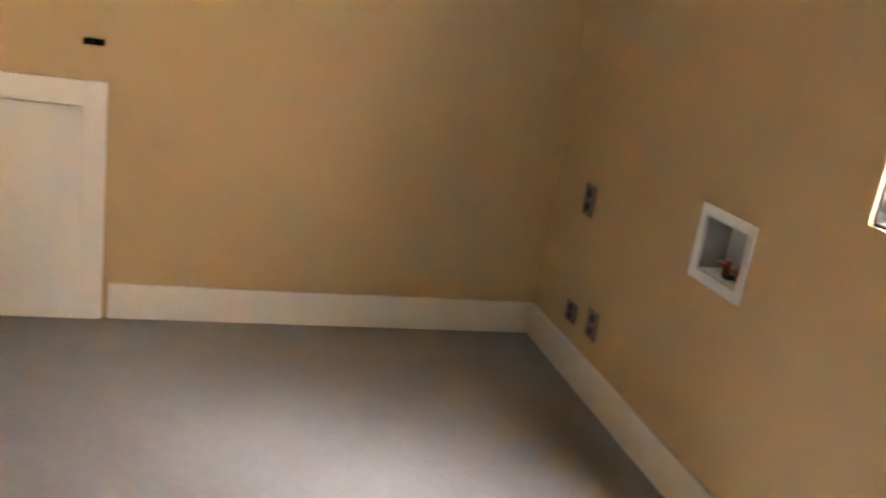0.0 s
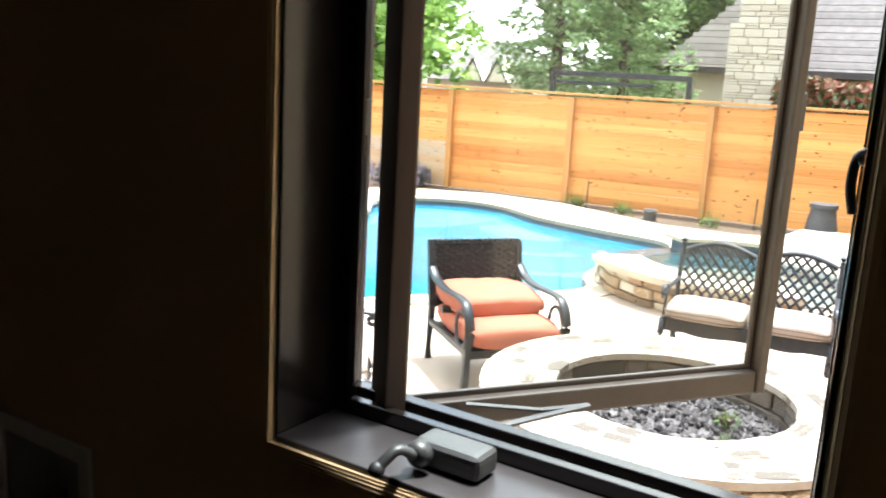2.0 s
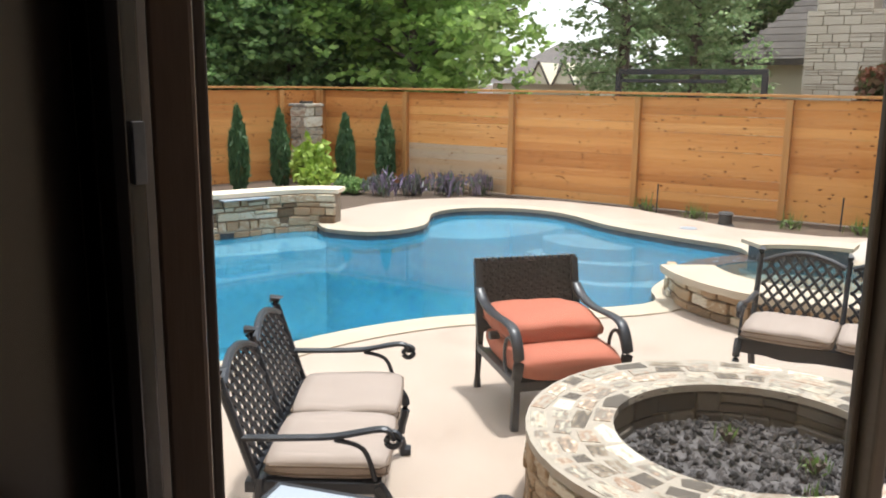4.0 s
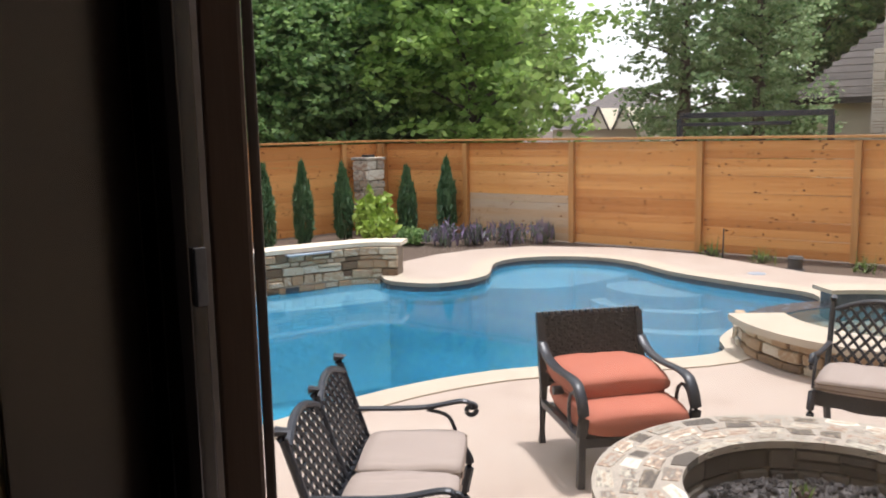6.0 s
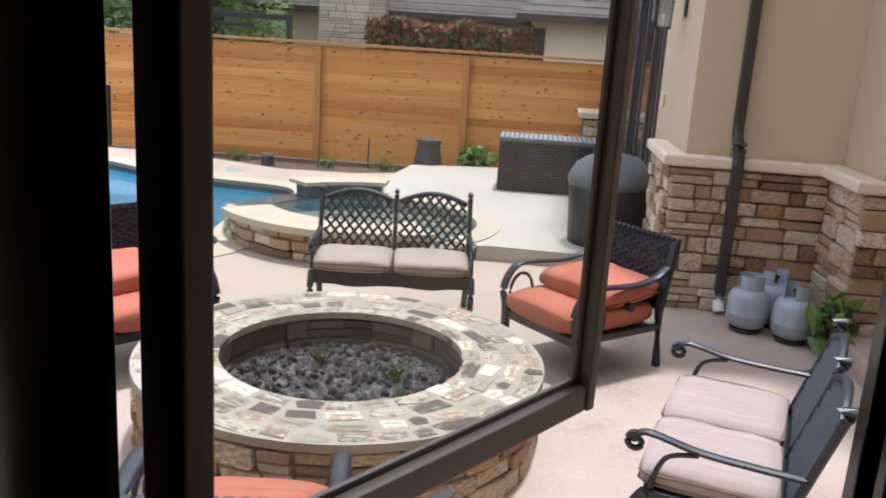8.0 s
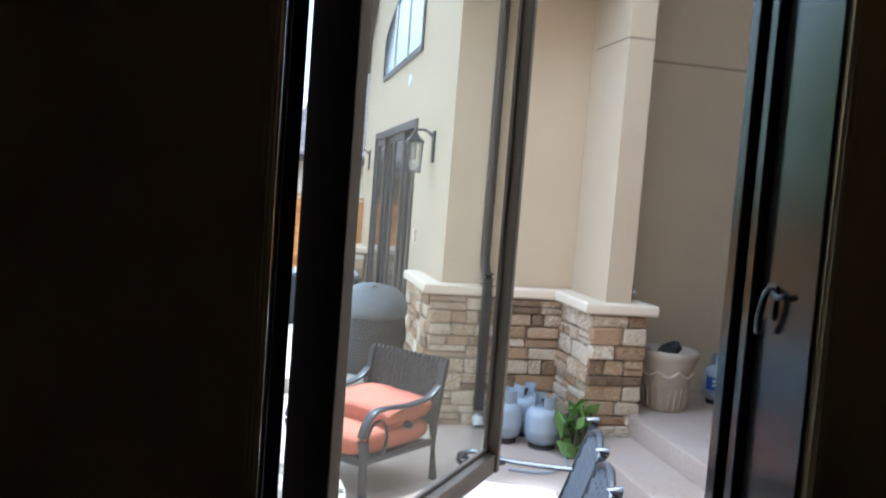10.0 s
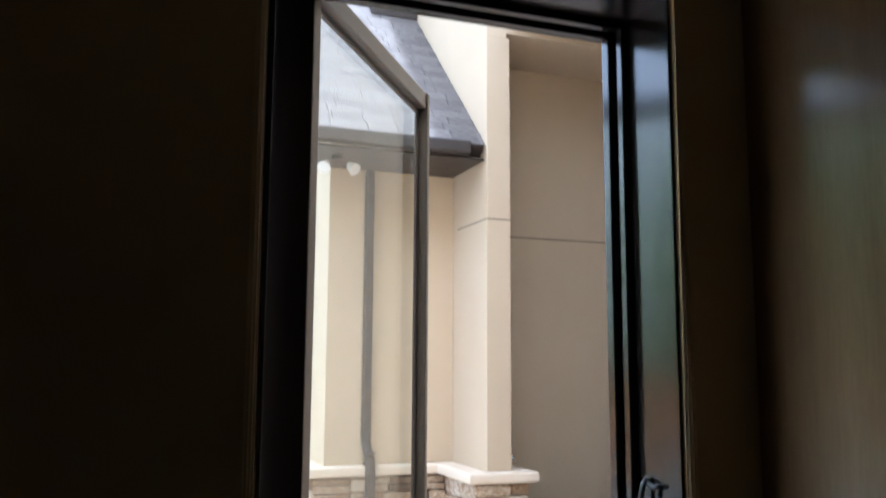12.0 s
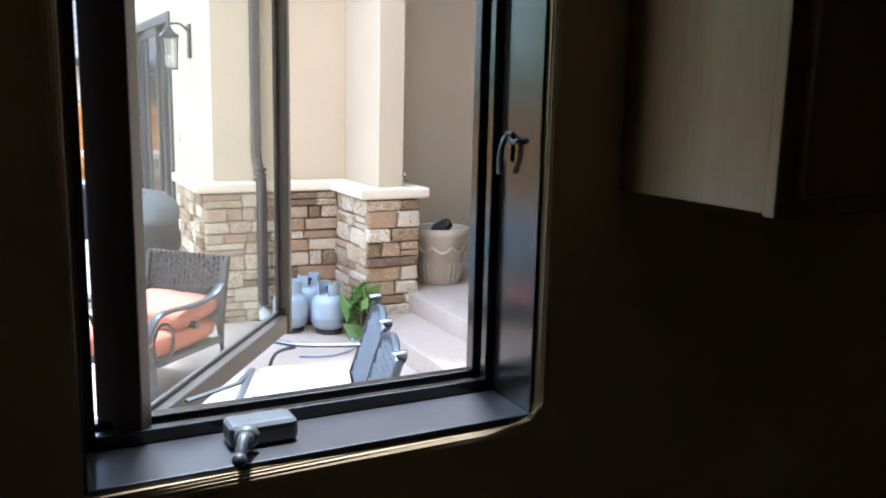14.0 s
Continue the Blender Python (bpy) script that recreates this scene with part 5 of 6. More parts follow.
tk = gas_tank(pose(2.12, 6.12, 0.0))
copy_thing(tk, pose(2.42, 5.95, 0, 0, 0, 40))
copy_thing(tk, pose(2.36, 6.34, 0, 0, 0, 100))
t4 = gas_tank(pose(4.24, 6.28, 0.341), "white propane tank with a blue label on the porch")
bm = strip([(0.158 * math.cos(a), 0.158 * math.sin(a)) for a in (radians(190 + 12 * k) for k in range(12))], -0.002, 0.14, 0.26, False)
part("label", bm, M_BLUE, t4)
for z, w in ((0.215, 8), (0.175, 9)):
    part("print_bar", strip([(0.1605 * math.cos(a), 0.1605 * math.sin(a)) for a in (radians(215 + 8 * k) for k in range(w))], -0.001, z, z + 0.02, False), M_WHITE, t4)

pt = thing("planter_pot", pose(3.57, 6.05, 0.341), "large weathered resin pot with relief garlands", "pot")
part("body", lathe([(0.0, 0), (0.17, 0), (0.18, 0.02), (0.235, 0.4), (0.25, 0.42), (0.25, 0.45), (0.27, 0.47), (0.27, 0.53), (0.25, 0.54), (0.225, 0.52), (0.21, 0.4), (0, 0.4)], 36), M_POT, pt, smooth=True)
for k in range(24):
    a = math.tau * k / 24
    part("rib", tube([(0.188 * math.cos(a), 0.188 * math.sin(a), 0.04), (0.212 * math.cos(a), 0.212 * math.sin(a), 0.21)], 0.009, 5), M_POT, pt)
for k in range(8):
    a0 = math.tau * k / 8
    part("garland", tube([((0.235 + 0.0) * math.cos(a0 + j * 0.131), 0.235 * math.sin(a0 + j * 0.131), 0.37 - 0.055 * math.sin(math.pi * j / 6)) for j in range(7)], 0.016, 6), M_POT, pt)
gl = thing("garden_gloves", pose(3.55, 6.0, 0.8), "dark crumpled garden gloves lying in the pot", "gloves")
part("cloth", cushion(0.2, 0.12, 0.09, 0.6, 3, 0.04), M_BLACKVINYL, gl, smooth=True, at=pose(0, 0, 0.07, 10, -20, 30))
part("cuff", cushion(0.09, 0.08, 0.08, 0.6, 9, 0.03), M_BLACKVINYL, gl, smooth=True, at=pose(0.07, 0.03, 0.1, 0, 60, 10))
sd = thing("plant_stand", pose(4.68, 6.38, 0.341), "wrought iron plant stand on the porch", "stand")
part("ring", tube([(0.16 * math.cos(a), 0.16 * math.sin(a), 0.55) for a in (math.tau * k / 24 for k in range(25))], 0.01, 6), M_IRON, sd)
part("shelf", lathe([(0.0, 0.54), (0.155, 0.54), (0.155, 0.552), (0, 0.552)], 24), M_IRON, sd)
for k in range(4):
    a = math.tau * (k + 0.4) / 4
    part("leg", tube(smooth_line([(0.16 * math.cos(a), 0.16 * math.sin(a), 0.55), (0.12 * math.cos(a), 0.12 * math.sin(a), 0.35), (0.13 * math.cos(a), 0.13 * math.sin(a), 0.15), (0.19 * math.cos(a), 0.19 * math.sin(a), 0.0)], 4), 0.009, 6), M_IRON, sd)
sk2 = thing("charcoal_grill", pose(4.72, 6.36, 0.905), "small black tabletop barrel grill on the stand", "grill")
part("base", block(-0.17, 0.17, -0.12, 0.12, 0.0, 0.08, 0.015), M_BLACKVINYL, sk2)
for dx in (-0.085, 0.085):
    part("drum", tube([(dx, -0.11, 0.17), (dx, 0.11, 0.17)], 0.085, 16), M_BLACKVINYL, sk2)
part("hood", block(-0.19, 0.19, -0.125, 0.125, 0.085, 0.1, 0.004), M_IRON, sk2)
fa = thing("garden_tap", pose(3.2, 6.2, CAPZ + 0.001), "small chrome garden tap above the stone cap", "tap")
part("pipe", tube([(0, 0, 0), (0, 0, 0.06), (0.02, -0.07, 0.09), (0.03, -0.1, 0.05)], 0.012, 8), M_CHROME, fa)
part("handle", lathe([(0.0, 0), (0.035, 0.0), (0.035, 0.012), (0, 0.012)], 12), M_CHROME, fa, at=pose(0, -0.02, 0.11))

gb = thing("covered_grill", pose(1.15, 8.16, 0.15), "round barbecue under a fitted grey vinyl cover", "grill")
part("lower_cover", lathe([(0.0, 0.0), (0.37, 0.0), (0.38, 0.03), (0.40, 0.4), (0.42, 0.62), (0.40, 0.64), (0, 0.64)], 32), M_BLACKVINYL, gb, smooth=True)
bm = lathe([(0.425, 0.6), (0.43, 0.66), (0.41, 0.71), (0.36, 0.79), (0.26, 0.87), (0.12, 0.925), (0.0, 0.935)], 36)
for v in bm.verts:
    v.co += v.co.normalized() * 0.03 * noise.noise(Vector((v.co.x * 9, v.co.y * 9, v.co.z * 3)))
part("upper_cover", bm, M_COVER, gb, smooth=True)
part("strap_loop", tube([(-0.03, -0.2, 0.9), (0, -0.21, 0.93), (0.03, -0.2, 0.9)], 0.008, 6), M_BLACKVINYL, gb)

hb = thing("storage_box", pose(0.6, 11.15, 0.15), "black outdoor storage box with a ribbed pale blue lid", "box")
part("body", block(-0.7, 0.7, -0.32, 0.32, 0.0, 0.66, 0.02), M_BLACKVINYL, hb)
part("lid", block(-0.71, 0.71, -0.33, 0.33, 0.662, 0.71, 0.012), M_COVER, hb)
for k in range(22):
    x = -0.68 + 1.36 * k / 21
    part("lid_rib", block(x - 0.014, x + 0.014, -0.325, 0.325, 0.71, 0.725, 0.004), M_TANK, hb)

up = thing("upturned_pot", pose(-1.28, 12.75, -0.03), "dark grey upturned flower pot by the fence", "pot")
part("body", lathe([(0.0, 0.5), (0.17, 0.5), (0.18, 0.46), (0.24, 0.1), (0.29, 0.09), (0.29, 0.0), (0.26, 0.0), (0, 0.0)], 28), M_DARKPOT, up, smooth=False)
part("pot_foot", lathe([(0.0, 0.56), (0.2, 0.56), (0.2, 0.5), (0, 0.5)], 28), M_DARKPOT, up)
pp = thing("valve_post", pose(-3.75, 12.35, -0.03), "short dark sprinkler valve post in the bed", "valve")
part("body", lathe([(0.0, 0.2), (0.1, 0.2), (0.12, 0.17), (0.1, 0.15), (0.1, 0.03), (0.14, 0.0), (0, 0)], 16), M_DARKPOT, pp)
for x, y in ((-2.3, 13.05), (-5.05, 12.8), (-12.45, 9.0)):
    stk = thing("garden_stake", pose(x, y, -0.05), "thin dark garden stake in the bed", "stake", "garden stakes")
    part("rod", tube([(0, 0, 0), (0.01, 0, 0.5)], 0.012, 6), M_IRON, stk)
lid = thing("skimmer_lid", pose(-4.0, 11.55, 0.001), "flat round grey skimmer lid set in the deck", "lid")
part("disc", lathe([(0.0, 0.006), (0.12, 0.006), (0.125, 0.0), (0, 0)], 24), M_TANK, lid)
hose = thing("garden_hose", pose(2.35, 5.45, 0), "thin pale grey hose lying on the patio", "hose")
part("hose", tube(smooth_line([(0.2, 0.35, 0.012), (0.1, -0.05, 0.012), (-0.15, -0.2, 0.012), (-0.4, -0.12, 0.012)], 6), 0.011, 8), M_TANK, hose)

# stone column in the corner of the fence
col = thing("stone_column", pose(-12.44, 12.05, -0.05), "slim grey stone column in the fence corner", "column")
part("core", block(-0.2, 0.2, -0.2, 0.2, 0, 1.55), M_MORTAR, col)
for k, (org, al) in enumerate((((-0.23, -0.2), (1, 0)), ((0.2, -0.23), (0, 1)))):
    stones_flat(col, (*org, 0), al, 0.46, 1.55, 90 + k, depth=0.07, meshes=PITSTONES, hmin=0.12, hmax=0.24, lmin=0.16, lmax=0.4)
part("cap", block(-0.26, 0.26, -0.26, 0.26, 1.551, 1.61, 0.012), M_PITSTONE, col)
part("lantern_glow_box", block(-0.1, 0.1, -0.1, 0.1, 1.61, 1.66, 0.01), M_DARKSTEEL, col)

# ---- shingles on the wing roof ----
roof_near = [o for o in wing.children if o.name.startswith("roof")][0]
shing = mesh_of(block(-0.5, 0.5, 0, 1, -0.5, 0.5), M_SHINGLE)
rnd = random.Random(9)
ln = (RIDGE_Y - EAVE_Y) / math.cos(math.atan(PITCH))
y = -0.03
while y < ln - 0.1:
    x = RX0 - rnd.uniform(0, 0.2)
    while x < PX0 - 0.01:
        w = rnd.uniform(0.2, 0.36)
        a, b = max(x, RX0 - 0.02), min(x + w, PX0 - 0.006)
        if b - a > 0.03:
            shared("shingle", shing, roof_near, Matrix.LocRotScale(((a + b) / 2, y, 0.004 + rnd.uniform(0, 0.004)), Euler((0.055, 0, 0)), (b - a - 0.004, 0.2, 0.012)))
        x += w
    y += 0.125

# ---- plants ----
def grow(seed, height, spread, leaves, size, base=0.3, shape="round"):
    """Trunk and limbs as one bmesh, and leaf points gathered round the limb ends."""
    rnd = np.random.default_rng(seed)
    bm = bmesh.new()
    trunk = [(0.06 * height * rnd.normal() * 0.15 * k / 6, 0.06 * height * rnd.normal() * 0.15 * k / 6, height * 0.95 * k / 6) for k in range(7)]
    tube(trunk, height * 0.018 + 0.03, 8, bm, taper=0.2)
    tips = []
    n = 26
    for k in range(n):
        u = base + (1 - base) * (k + rnd.uniform(0, 1)) / n
        z = height * u
        if shape == "round":
            r = spread * math.sin(math.pi * min(1, (u - base) / (1 - base) * 0.85 + 0.12)) ** 0.7
        else:
            r = spread * (1.05 - u) ** 0.8
        a = k * 2.4 + rnd.uniform(-0.4, 0.4)
        p0 = Vector((0, 0, z * 0.85))
        lift = 0.25 * r if shape == "round" else -0.12 * r
        p1 = Vector((r * math.cos(a), r * math.sin(a), z + lift))
        mid = p0.lerp(p1, 0.55) + Vector((0, 0, 0.08 * r))
        tube([p0, mid, p1], 0.022 + 0.012 * r, 5, bm, taper=0.3)
        for w in (0.4, 0.6, 0.8, 1.0):
            c = p0.lerp(p1, w)
            for _ in range(2):
                tips.append((c + Vector(rnd.normal(size=3) * 0.13 * spread), 0.16 * spread * (0.7 + 0.5 * w)))
    # each limb end carries a few tight sprays, with gaps between them
    pts = []
    per = leaves // (len(tips) * 5)
    for c, rad in tips:
        for _ in range(5):
            spray = np.array(c) + rnd.normal(size=3) * rad * np.array([1, 1, 0.7])
            pts.append(rnd.normal(size=(per, 3)) * rad * np.array([0.42, 0.42, 0.2]) + spray)
    me = leaf_cloud(np.concatenate(pts), size, rnd, 0.6, 1.8, 0.6)
    return bm, me


def tree(name, label, seed, height, spread, leaves, size, mat, places, base=0.3, shape="round", group="trees behind the fence"):
    x, y, s, rz = places[0]
    o = thing(name, pose(x, y, -0.05, 0, 0, rz), label, "tree", group)
    bm, me = grow(seed, height, spread, leaves, size, base, shape)
    part("trunk", bm, M_BARK, o)
    me.materials.append(mat)
    shared("crown", me, o, Matrix.Identity(4))
    o.scale = (s, s, s)
    for x, y, s, rz in places[1:]:
        c = copy_thing(o, pose(x, y, -0.05, 0, 0, rz))
        c.scale = (s, s, s)


tree("broadleaf_tree", "bright green leafy tree behind the fence", 11, 8.5, 2.8, 19000, 0.15, M_LEAF, [(-13.2, 16.4, 0.95, 0), (-16.9, 18.8, 1.0, 80), (-19.2, 23.0, 1.0, 200)], 0.12)
tree("dark_tree", "dense dark green tree behind the fence", 12, 10, 3.6, 22000, 0.19, M_LEAFDARK, [(-19.5, 17.0, 1.0, 0), (-23.5, 13.0, 1.1, 130), (-21.5, 24.5, 1.0, 250), (-21.0, 9.0, 1.0, 300), (-26.0, 17.5, 1.2, 60), (-17.8, 13.6, 0.55, 90), (-16.6, 15.4, 0.6, 20)], 0.06)
tree("pine_tree", "tall thin pine tree with drooping needles", 13, 12, 2.0, 15000, 0.11, M_NEEDLE, [(-10.6, 22.6, 0.95, 0), (-8.9, 23.8, 0.9, 100)], 0.14, "cone")
tree("poplar_tree", "slender green tree beside the neighbouring house", 14, 11, 2.4, 18000, 0.18, M_LEAFDARK, [(-9.6, 30.0, 0.95, 0), (-7.6, 34.0, 1.0, 70), (-11.6, 33.0, 1.0, 140)], 0.06)


def bush(name, label, center, size, leaves, leaf, mat, seed, category="shrub", group="", fill=0.5, spike=0.0):
    rnd = np.random.default_rng(seed)
    o = thing(name, pose(*center), label, category, group)
    q = rnd.normal(size=(leaves, 3))
    q /= np.linalg.norm(q, axis=1)[:, None]
    q *= rnd.uniform(fill, 1, (leaves, 1)) * (1 + 0.25 * np.sin(q[:, :1] * 7 + seed) * np.cos(q[:, 1:2] * 6))
    q = q * np.array(size) / 2 + np.array([0, 0, size[2] / 2])
    q[:, 2] = np.maximum(q[:, 2], 0.02)
    me = leaf_cloud(q, leaf, rnd, 1.0 + spike, 1.8 + spike)
    me.materials.append(mat)
    shared("foliage", me, o, Matrix.Identity(4))
    bm = bmesh.new()
    for k in range(6):
        a = math.tau * k / 6
        tube([(0, 0, 0), (size[0] * 0.15 * math.cos(a), size[1] * 0.15 * math.sin(a), size[2] * 0.35), (size[0] * 0.3 * math.cos(a), size[1] * 0.3 * math.sin(a), size[2] * 0.75)], 0.012, 5, bm)
    part("stems", bm, M_BARK, o)
    return o


def cypress(at, height, seed):
    rnd = np.random.default_rng(seed)
    o = thing("cypress", at, "slim young columnar cypress in the fence bed", "cypress", "cypresses along the fence")
    u = rnd.uniform(0, 1, 1500) ** 0.8
    a = rnd.uniform(0, math.tau, 1500)
    r = 0.17 * np.minimum(1, (1 - u) * 2.2) ** 0.8 * (0.75 + 0.35 * rnd.uniform(0, 1, 1500)) * np.minimum(1, 0.55 + u * 3)
    pts = np.stack([r * np.cos(a), r * np.sin(a), 0.06 + u * height], 1)
    me = leaf_cloud(pts, 0.045, rnd, 2.2, 2.6)
    me.materials.append(M_CYPRESS)
    shared("foliage", me, o, Matrix.Identity(4))
    part("trunk", tube([(0, 0, 0), (0, 0, height * 0.8)], 0.02, 6, taper=0.3), M_BARK, o)


for k, (x, y, h) in enumerate(((-11.95, 9.0, 1.5), (-12.1, 10.0, 1.5), (-12.09, 11.0, 1.42), (-11.39, 12.1, 1.33), (-10.76, 12.6, 1.48))):
    cypress(pose(x, y, -0.05), h, 30 + k)
bush("lime_shrub", "bright lime green leafy shrub in the corner bed", (-11.55, 11.35, -0.05), (0.95, 0.85, 0.95), 1200, 0.085, M_LIME, 41, fill=0.2)
bush("lime_shrub", "small lime green shrub in the bed", (-11.1, 11.0, -0.05), (0.8, 0.7, 0.55), 800, 0.07, M_LIME, 42, fill=0.2)
for k, (x, y, s) in enumerate(((-9.9, 11.5, 0.8), (-9.45, 11.9, 0.75), (-9.0, 12.35, 0.75), (-8.55, 12.75, 0.6))):
    bush("lavender", "purple flowering lavender clump in the bed", (x, y, -0.05), (s, s, 0.42), 380, 0.03, M_LAVENDER, 50 + k, "lavender", "lavender clumps in the bed", 0.1, 2.0)
bush("low_shrub", "low dark green shrub in the bed", (-10.5, 11.3, -0.05), (0.7, 0.6, 0.32), 500, 0.06, M_LEAFDARK, 56)
bush("fence_shrub", "small green shrub at the foot of the fence", (-0.55, 13.1, -0.05), (0.6, 0.5, 0.5), 500, 0.07, M_WEED, 57, fill=0.2)
for k, (x, y) in enumerate(((-5.3, 12.95), (-2.9, 12.75), (-4.4, 12.8), (-2.0, 12.9))):
    bush("grass_tuft", "thin dry green grass tuft by the fence", (x, y, -0.05), (0.5, 0.3, 0.16), 60, 0.014, M_WEED, 60 + k, "grass", "grass tufts by the fence", 0.1, 4.0)
bush("leafy_plant", "broad leaved green plant beside the stone pillar", (2.62, 5.66, 0.0), (0.36, 0.34, 0.5), 46, 0.12, M_WEED, 70, "plant", "", 0.45, 0.0)
for k, (x, y) in enumerate(((-0.3, 3.85), (-0.75, 3.95), (-0.2, 3.5))):
    bush("weed", "small green weed growing between lava rocks", (x, y, 0.26), (0.16, 0.12, 0.08), 40, 0.01, M_WEED, 75 + k, "weed", "weeds in the fire pit", 0.1, 2.0)
hd = thing("hedge", pose(-2.25, 24.2, 0), "clipped red tipped hedge in front of the neighbouring house", "hedge")
rnd = np.random.default_rng(80)
q = rnd.uniform(-1, 1, (9000, 3)) * np.array([2.35, 0.7, 0.0]) + np.stack([np.zeros(9000), np.zeros(9000), rnd.uniform(0.9, 2.5, 9000)], 1)
q[:, 2] += 0.08 * np.sin(q[:, 0] * 3.1)
me = leaf_cloud(q, 0.11, rnd)
me.materials.append(M_REDLEAF)
shared("foliage", me, hd, Matrix.Identity(4))
part("stems", block(-2.2, 2.2, -0.4, 0.4, 0, 2.2), M_LEAFDARK, hd)

# ---- neighbouring houses ----
def hip_roof(x0, x1, y0, y1, z, rise, over=0.0):
    run = min(x1 - x0, y1 - y0) / 2
    bm = bmesh.new()
    e = [bm.verts.new(p) for p in ((x0, y0, z), (x1, y0, z), (x1, y1, z), (x0, y1, z))]
    if x1 - x0 >= y1 - y0:
        r = [bm.verts.new(p) for p in ((x0 + run, (y0 + y1) / 2, z + rise), (x1 - run, (y0 + y1) / 2, z + rise))]
        fs = ((e[0], e[1], r[1], r[0]), (e[1], e[2], r[1]), (e[2], e[3], r[0], r[1]), (e[3], e[0], r[0]))
    else:
        r = [bm.verts.new(p) for p in (((x0 + x1) / 2, y0 + run, z + rise), ((x0 + x1) / 2, y1 - run, z + rise))]
        fs = ((e[0], e[1], r[0]), (e[1], e[2], r[1], r[0]), (e[2], e[3], r[1]), (e[3], e[0], r[0], r[1]))
    for f in fs:
        bm.faces.new(f)
    bm.faces.new(e[::-1])
    bmesh.ops.recalc_face_normals(bm, faces=bm.faces[:])
    return bm


def course_lines(parent, x0, x1, y0, z0, slope_run, rise, rows, inset_l, inset_r):
    """Thin raised butt edges of shingle courses on a roof face that looks along -y."""
    for k in range(rows):
        u = (k + 0.5) / rows
        y, z = y0 + slope_run * u, z0 + rise * u
        a, b = x0 + inset_l * u, x1 - inset_r * u
        part("shingle_course", block(a, b, y - 0.02, y + slope_run / rows * 0.9, -0.012, 0.012), M_SHINGLE, parent, at=pose(0, y, z, math.degrees(math.atan2(rise, slope_run))) @ Matrix.Translation((0, -y, 0)))


nb = new("neighbour_house")
tagged(nb, "cream stucco house with a steep grey shingle roof and stone chimney", "house", "", "structure")
part("wall", block(-8.0, 0.3, 25.8, 36, -0.05, 2.85), M_CREAM, nb)
rf = part("roof", hip_roof(-8.5, 0.8, 25.3, 36.5, 2.75, 5.4), M_SHINGLE, nb)
course_lines(rf, -8.5, 0.8, 25.3, 2.75, 4.65, 5.4, 26, 4.65, 4.65)
part("fascia", block(-8.52, 0.82, 25.24, 25.3, 2.58, 2.76), M_FASCIA, nb)
part("fascia", block(-8.56, -8.5, 25.24, 36.5, 2.58, 2.76), M_FASCIA, nb)
part("wall", block(0.0, 7.0, 24.0, 34, -0.05, 2.9), M_CREAM, nb)
rf2 = part("roof", hip_roof(-0.4, 7.4, 23.5, 34.5, 2.85, 4.2), M_SHINGLE, nb)
course_lines(rf2, -0.4, 7.4, 23.5, 2.85, 3.9, 4.2, 22, 3.9, 3.9)
part("fascia", block(-0.42, 7.42, 23.44, 23.5, 2.66, 2.86), M_FASCIA, nb)
w = part("window", block(0.12, 0.42, 23.96, 23.995, 1.3, 2.5), M_FASCIA, nb)
part("pane", block(0.17, 0.37, 23.94, 23.955, 1.36, 2.44), M_DARKGLASS, w)
w = part("roof_window", block(-1.5, -1.0, 27.2, 27.9, 4.2, 4.95), M_CREAM, nb)
part("pane", block(-1.42, -1.08, 27.17, 27.195, 4.35, 4.85), M_DARKGLASS, w)
part("vent_pipe", tube([(-3.0, 28.0, 5.4), (-3.0, 28.0, 6.4)], 0.1, 10), M_TANK, nb)
for x in (-3.1, -2.5):
    part("roof_vent", block(x, x + 0.4, 28.6, 29.0, 6.0, 6.9, 0.02), M_CREAM, nb)
ch = part("chimney", block(-6.15, -4.25, 24.7, 25.8, -0.05, 3.9), M_MORTAR, nb)
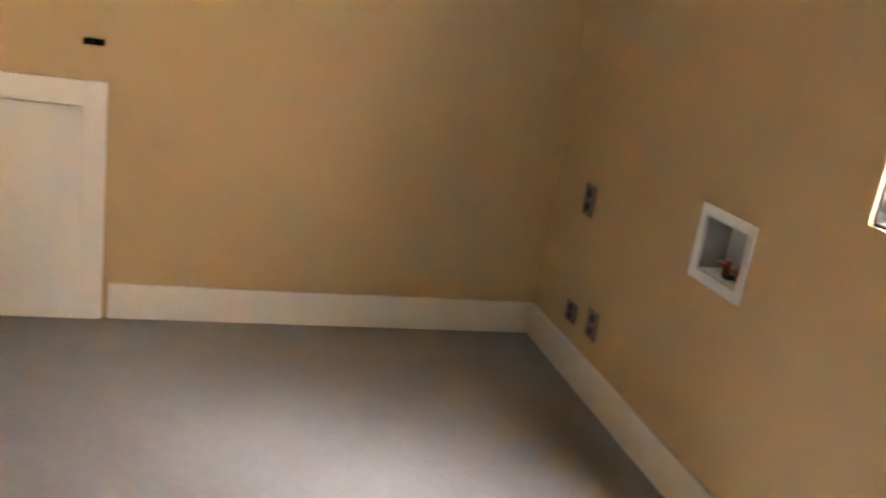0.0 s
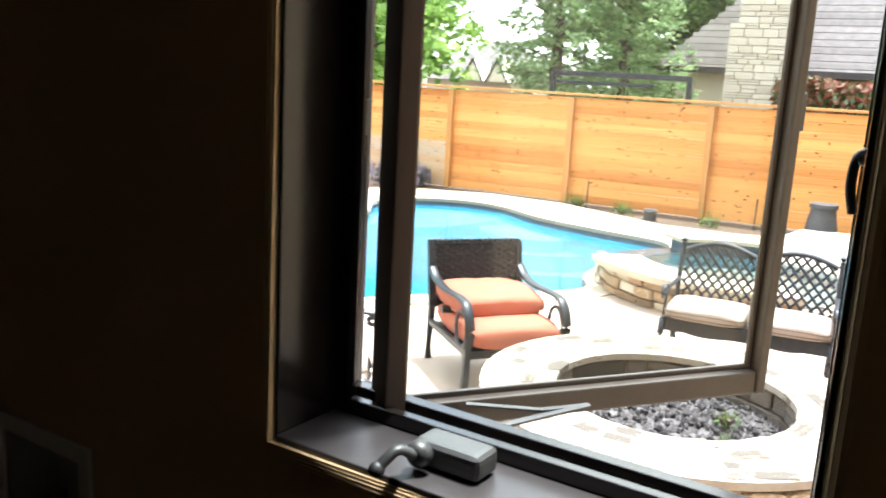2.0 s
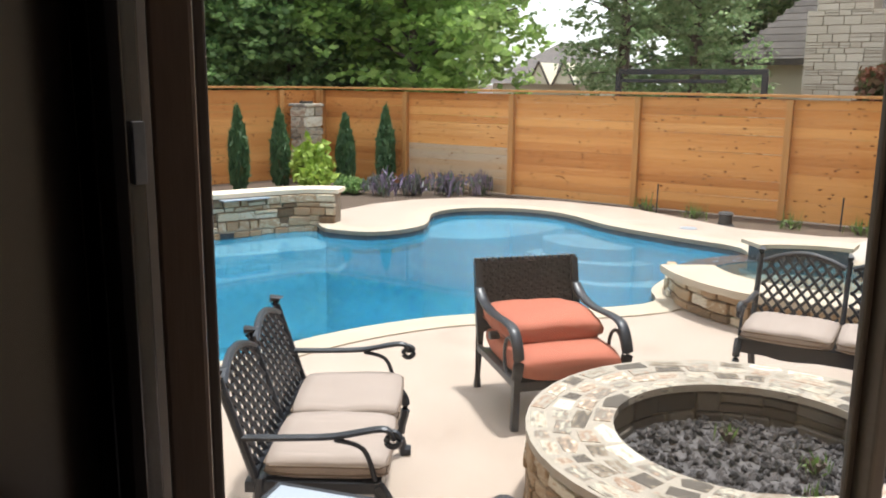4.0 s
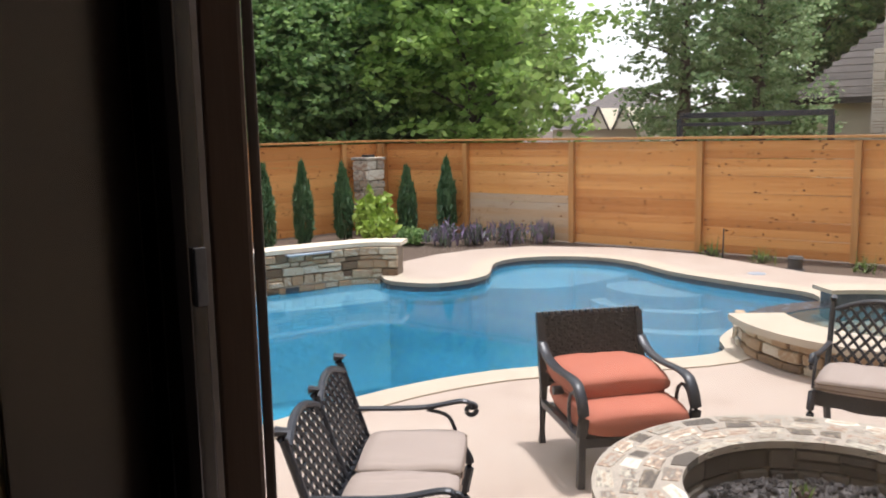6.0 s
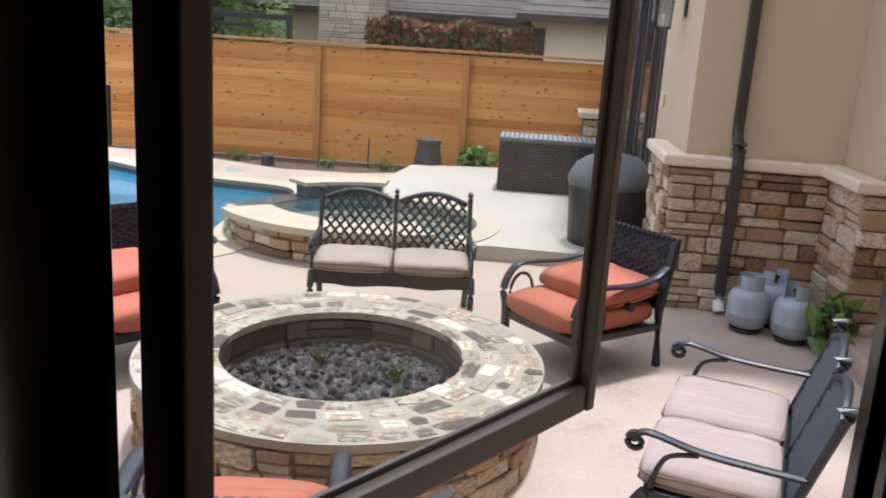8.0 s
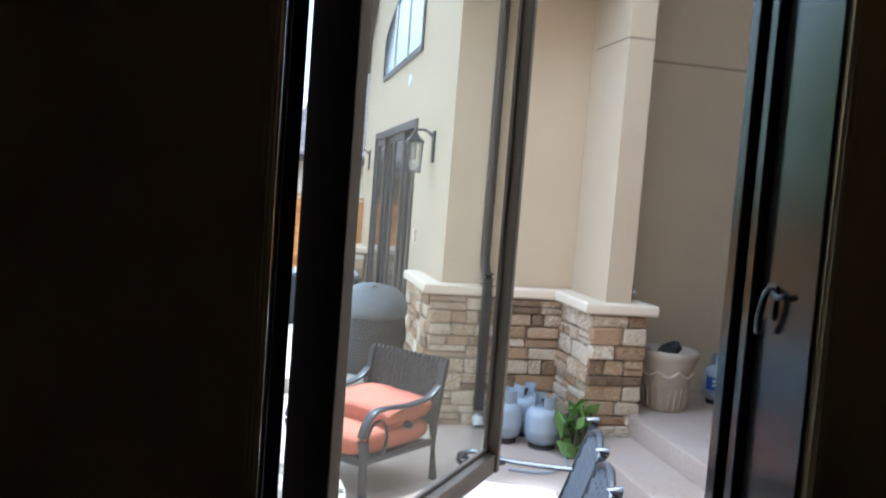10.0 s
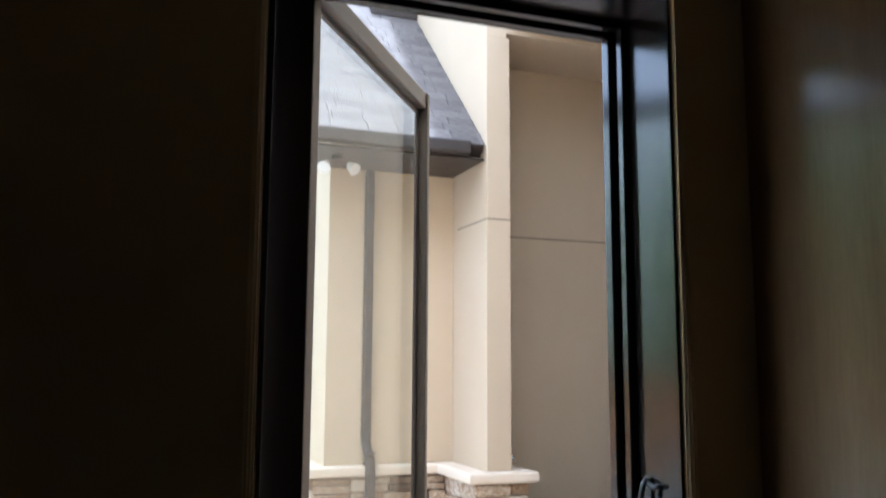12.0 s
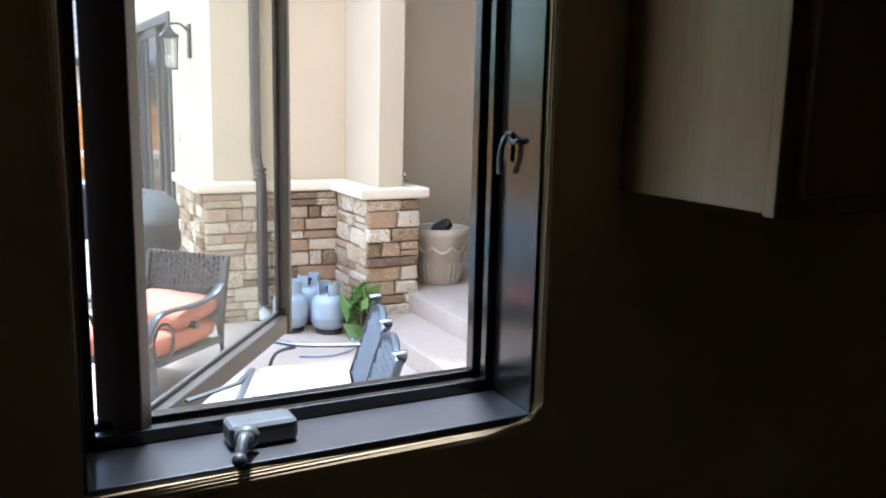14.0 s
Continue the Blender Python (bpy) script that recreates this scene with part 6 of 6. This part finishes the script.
part("chimney_stack", block(-5.95, -4.6, 24.75, 25.8, 3.9, 8.0), M_MORTAR, ch)
rnd = random.Random(77)
for u, v, du, dv in courses(1.95, 2.6, rnd, 0.14, 0.24, 0.25, 0.6, 0.02):
    shared("stone", rnd.choice(LIMESTONES), ch, Matrix.LocRotScale((-6.18 + u + du / 2, 24.68, 1.4 + v + dv / 2), Euler((0, 0, 0)), (du, 0.1, dv)))
for u, v, du, dv in courses(1.4, 3.6, rnd, 0.14, 0.24, 0.25, 0.6, 0.02):
    shared("stone", rnd.choice(LIMESTONES), ch, Matrix.LocRotScale((-5.97 + u + du / 2, 24.73, 4.0 + v + dv / 2), Euler((0, 0, 0)), (du, 0.1, dv)))
nf = new("far_house")
tagged(nf, "far house with grey shingle gables among the trees", "house", "", "structure")
part("wall", block(-27, -21.5, 40, 47, -0.05, 1.9), M_CREAM, nf)
part("roof", hip_roof(-27.5, -21, 39.5, 47.5, 1.9, 2.3), M_SHINGLE, nf)
for x in (-23.4, -21.9):
    bm = bmesh.new()
    vs = [bm.verts.new((x + a, y, z)) for y in (39.0, 41.0) for a, z in ((-0.6, 1.9), (0.6, 1.9), (0, 3.0))]
    for f in ((0, 1, 2), (5, 4, 3), (0, 2, 5, 3), (1, 4, 5, 2), (0, 3, 4, 1)):
        bm.faces.new([vs[i] for i in f])
    bmesh.ops.recalc_face_normals(bm, faces=bm.faces[:])
    g = part("gable", bm, M_CREAM, nf)
    for s in (-1, 1):
        part("rake_board", tube([(x + s * 0.66, 38.97, 1.85), (x, 38.97, 3.07)], 0.06, 4), M_FASCIA, g)
sf = thing("swing_frame", pose(-6.2, 18.0, -0.05), "dark metal swing frame behind the fence", "frame")
part("top_bar", block(-2.2, 1.15, -0.05, 0.05, 2.28, 2.4, 0.01), M_IRON, sf)
for x in (-2.2, 1.1):
    part("post", block(x - 0.06, x + 0.06, -0.05, 0.05, 0, 2.279, 0.01), M_IRON, sf)
part("lower_bar", block(-2.2, 0.3, -0.03, 0.03, 2.1, 2.18, 0.01), M_IRON, sf)
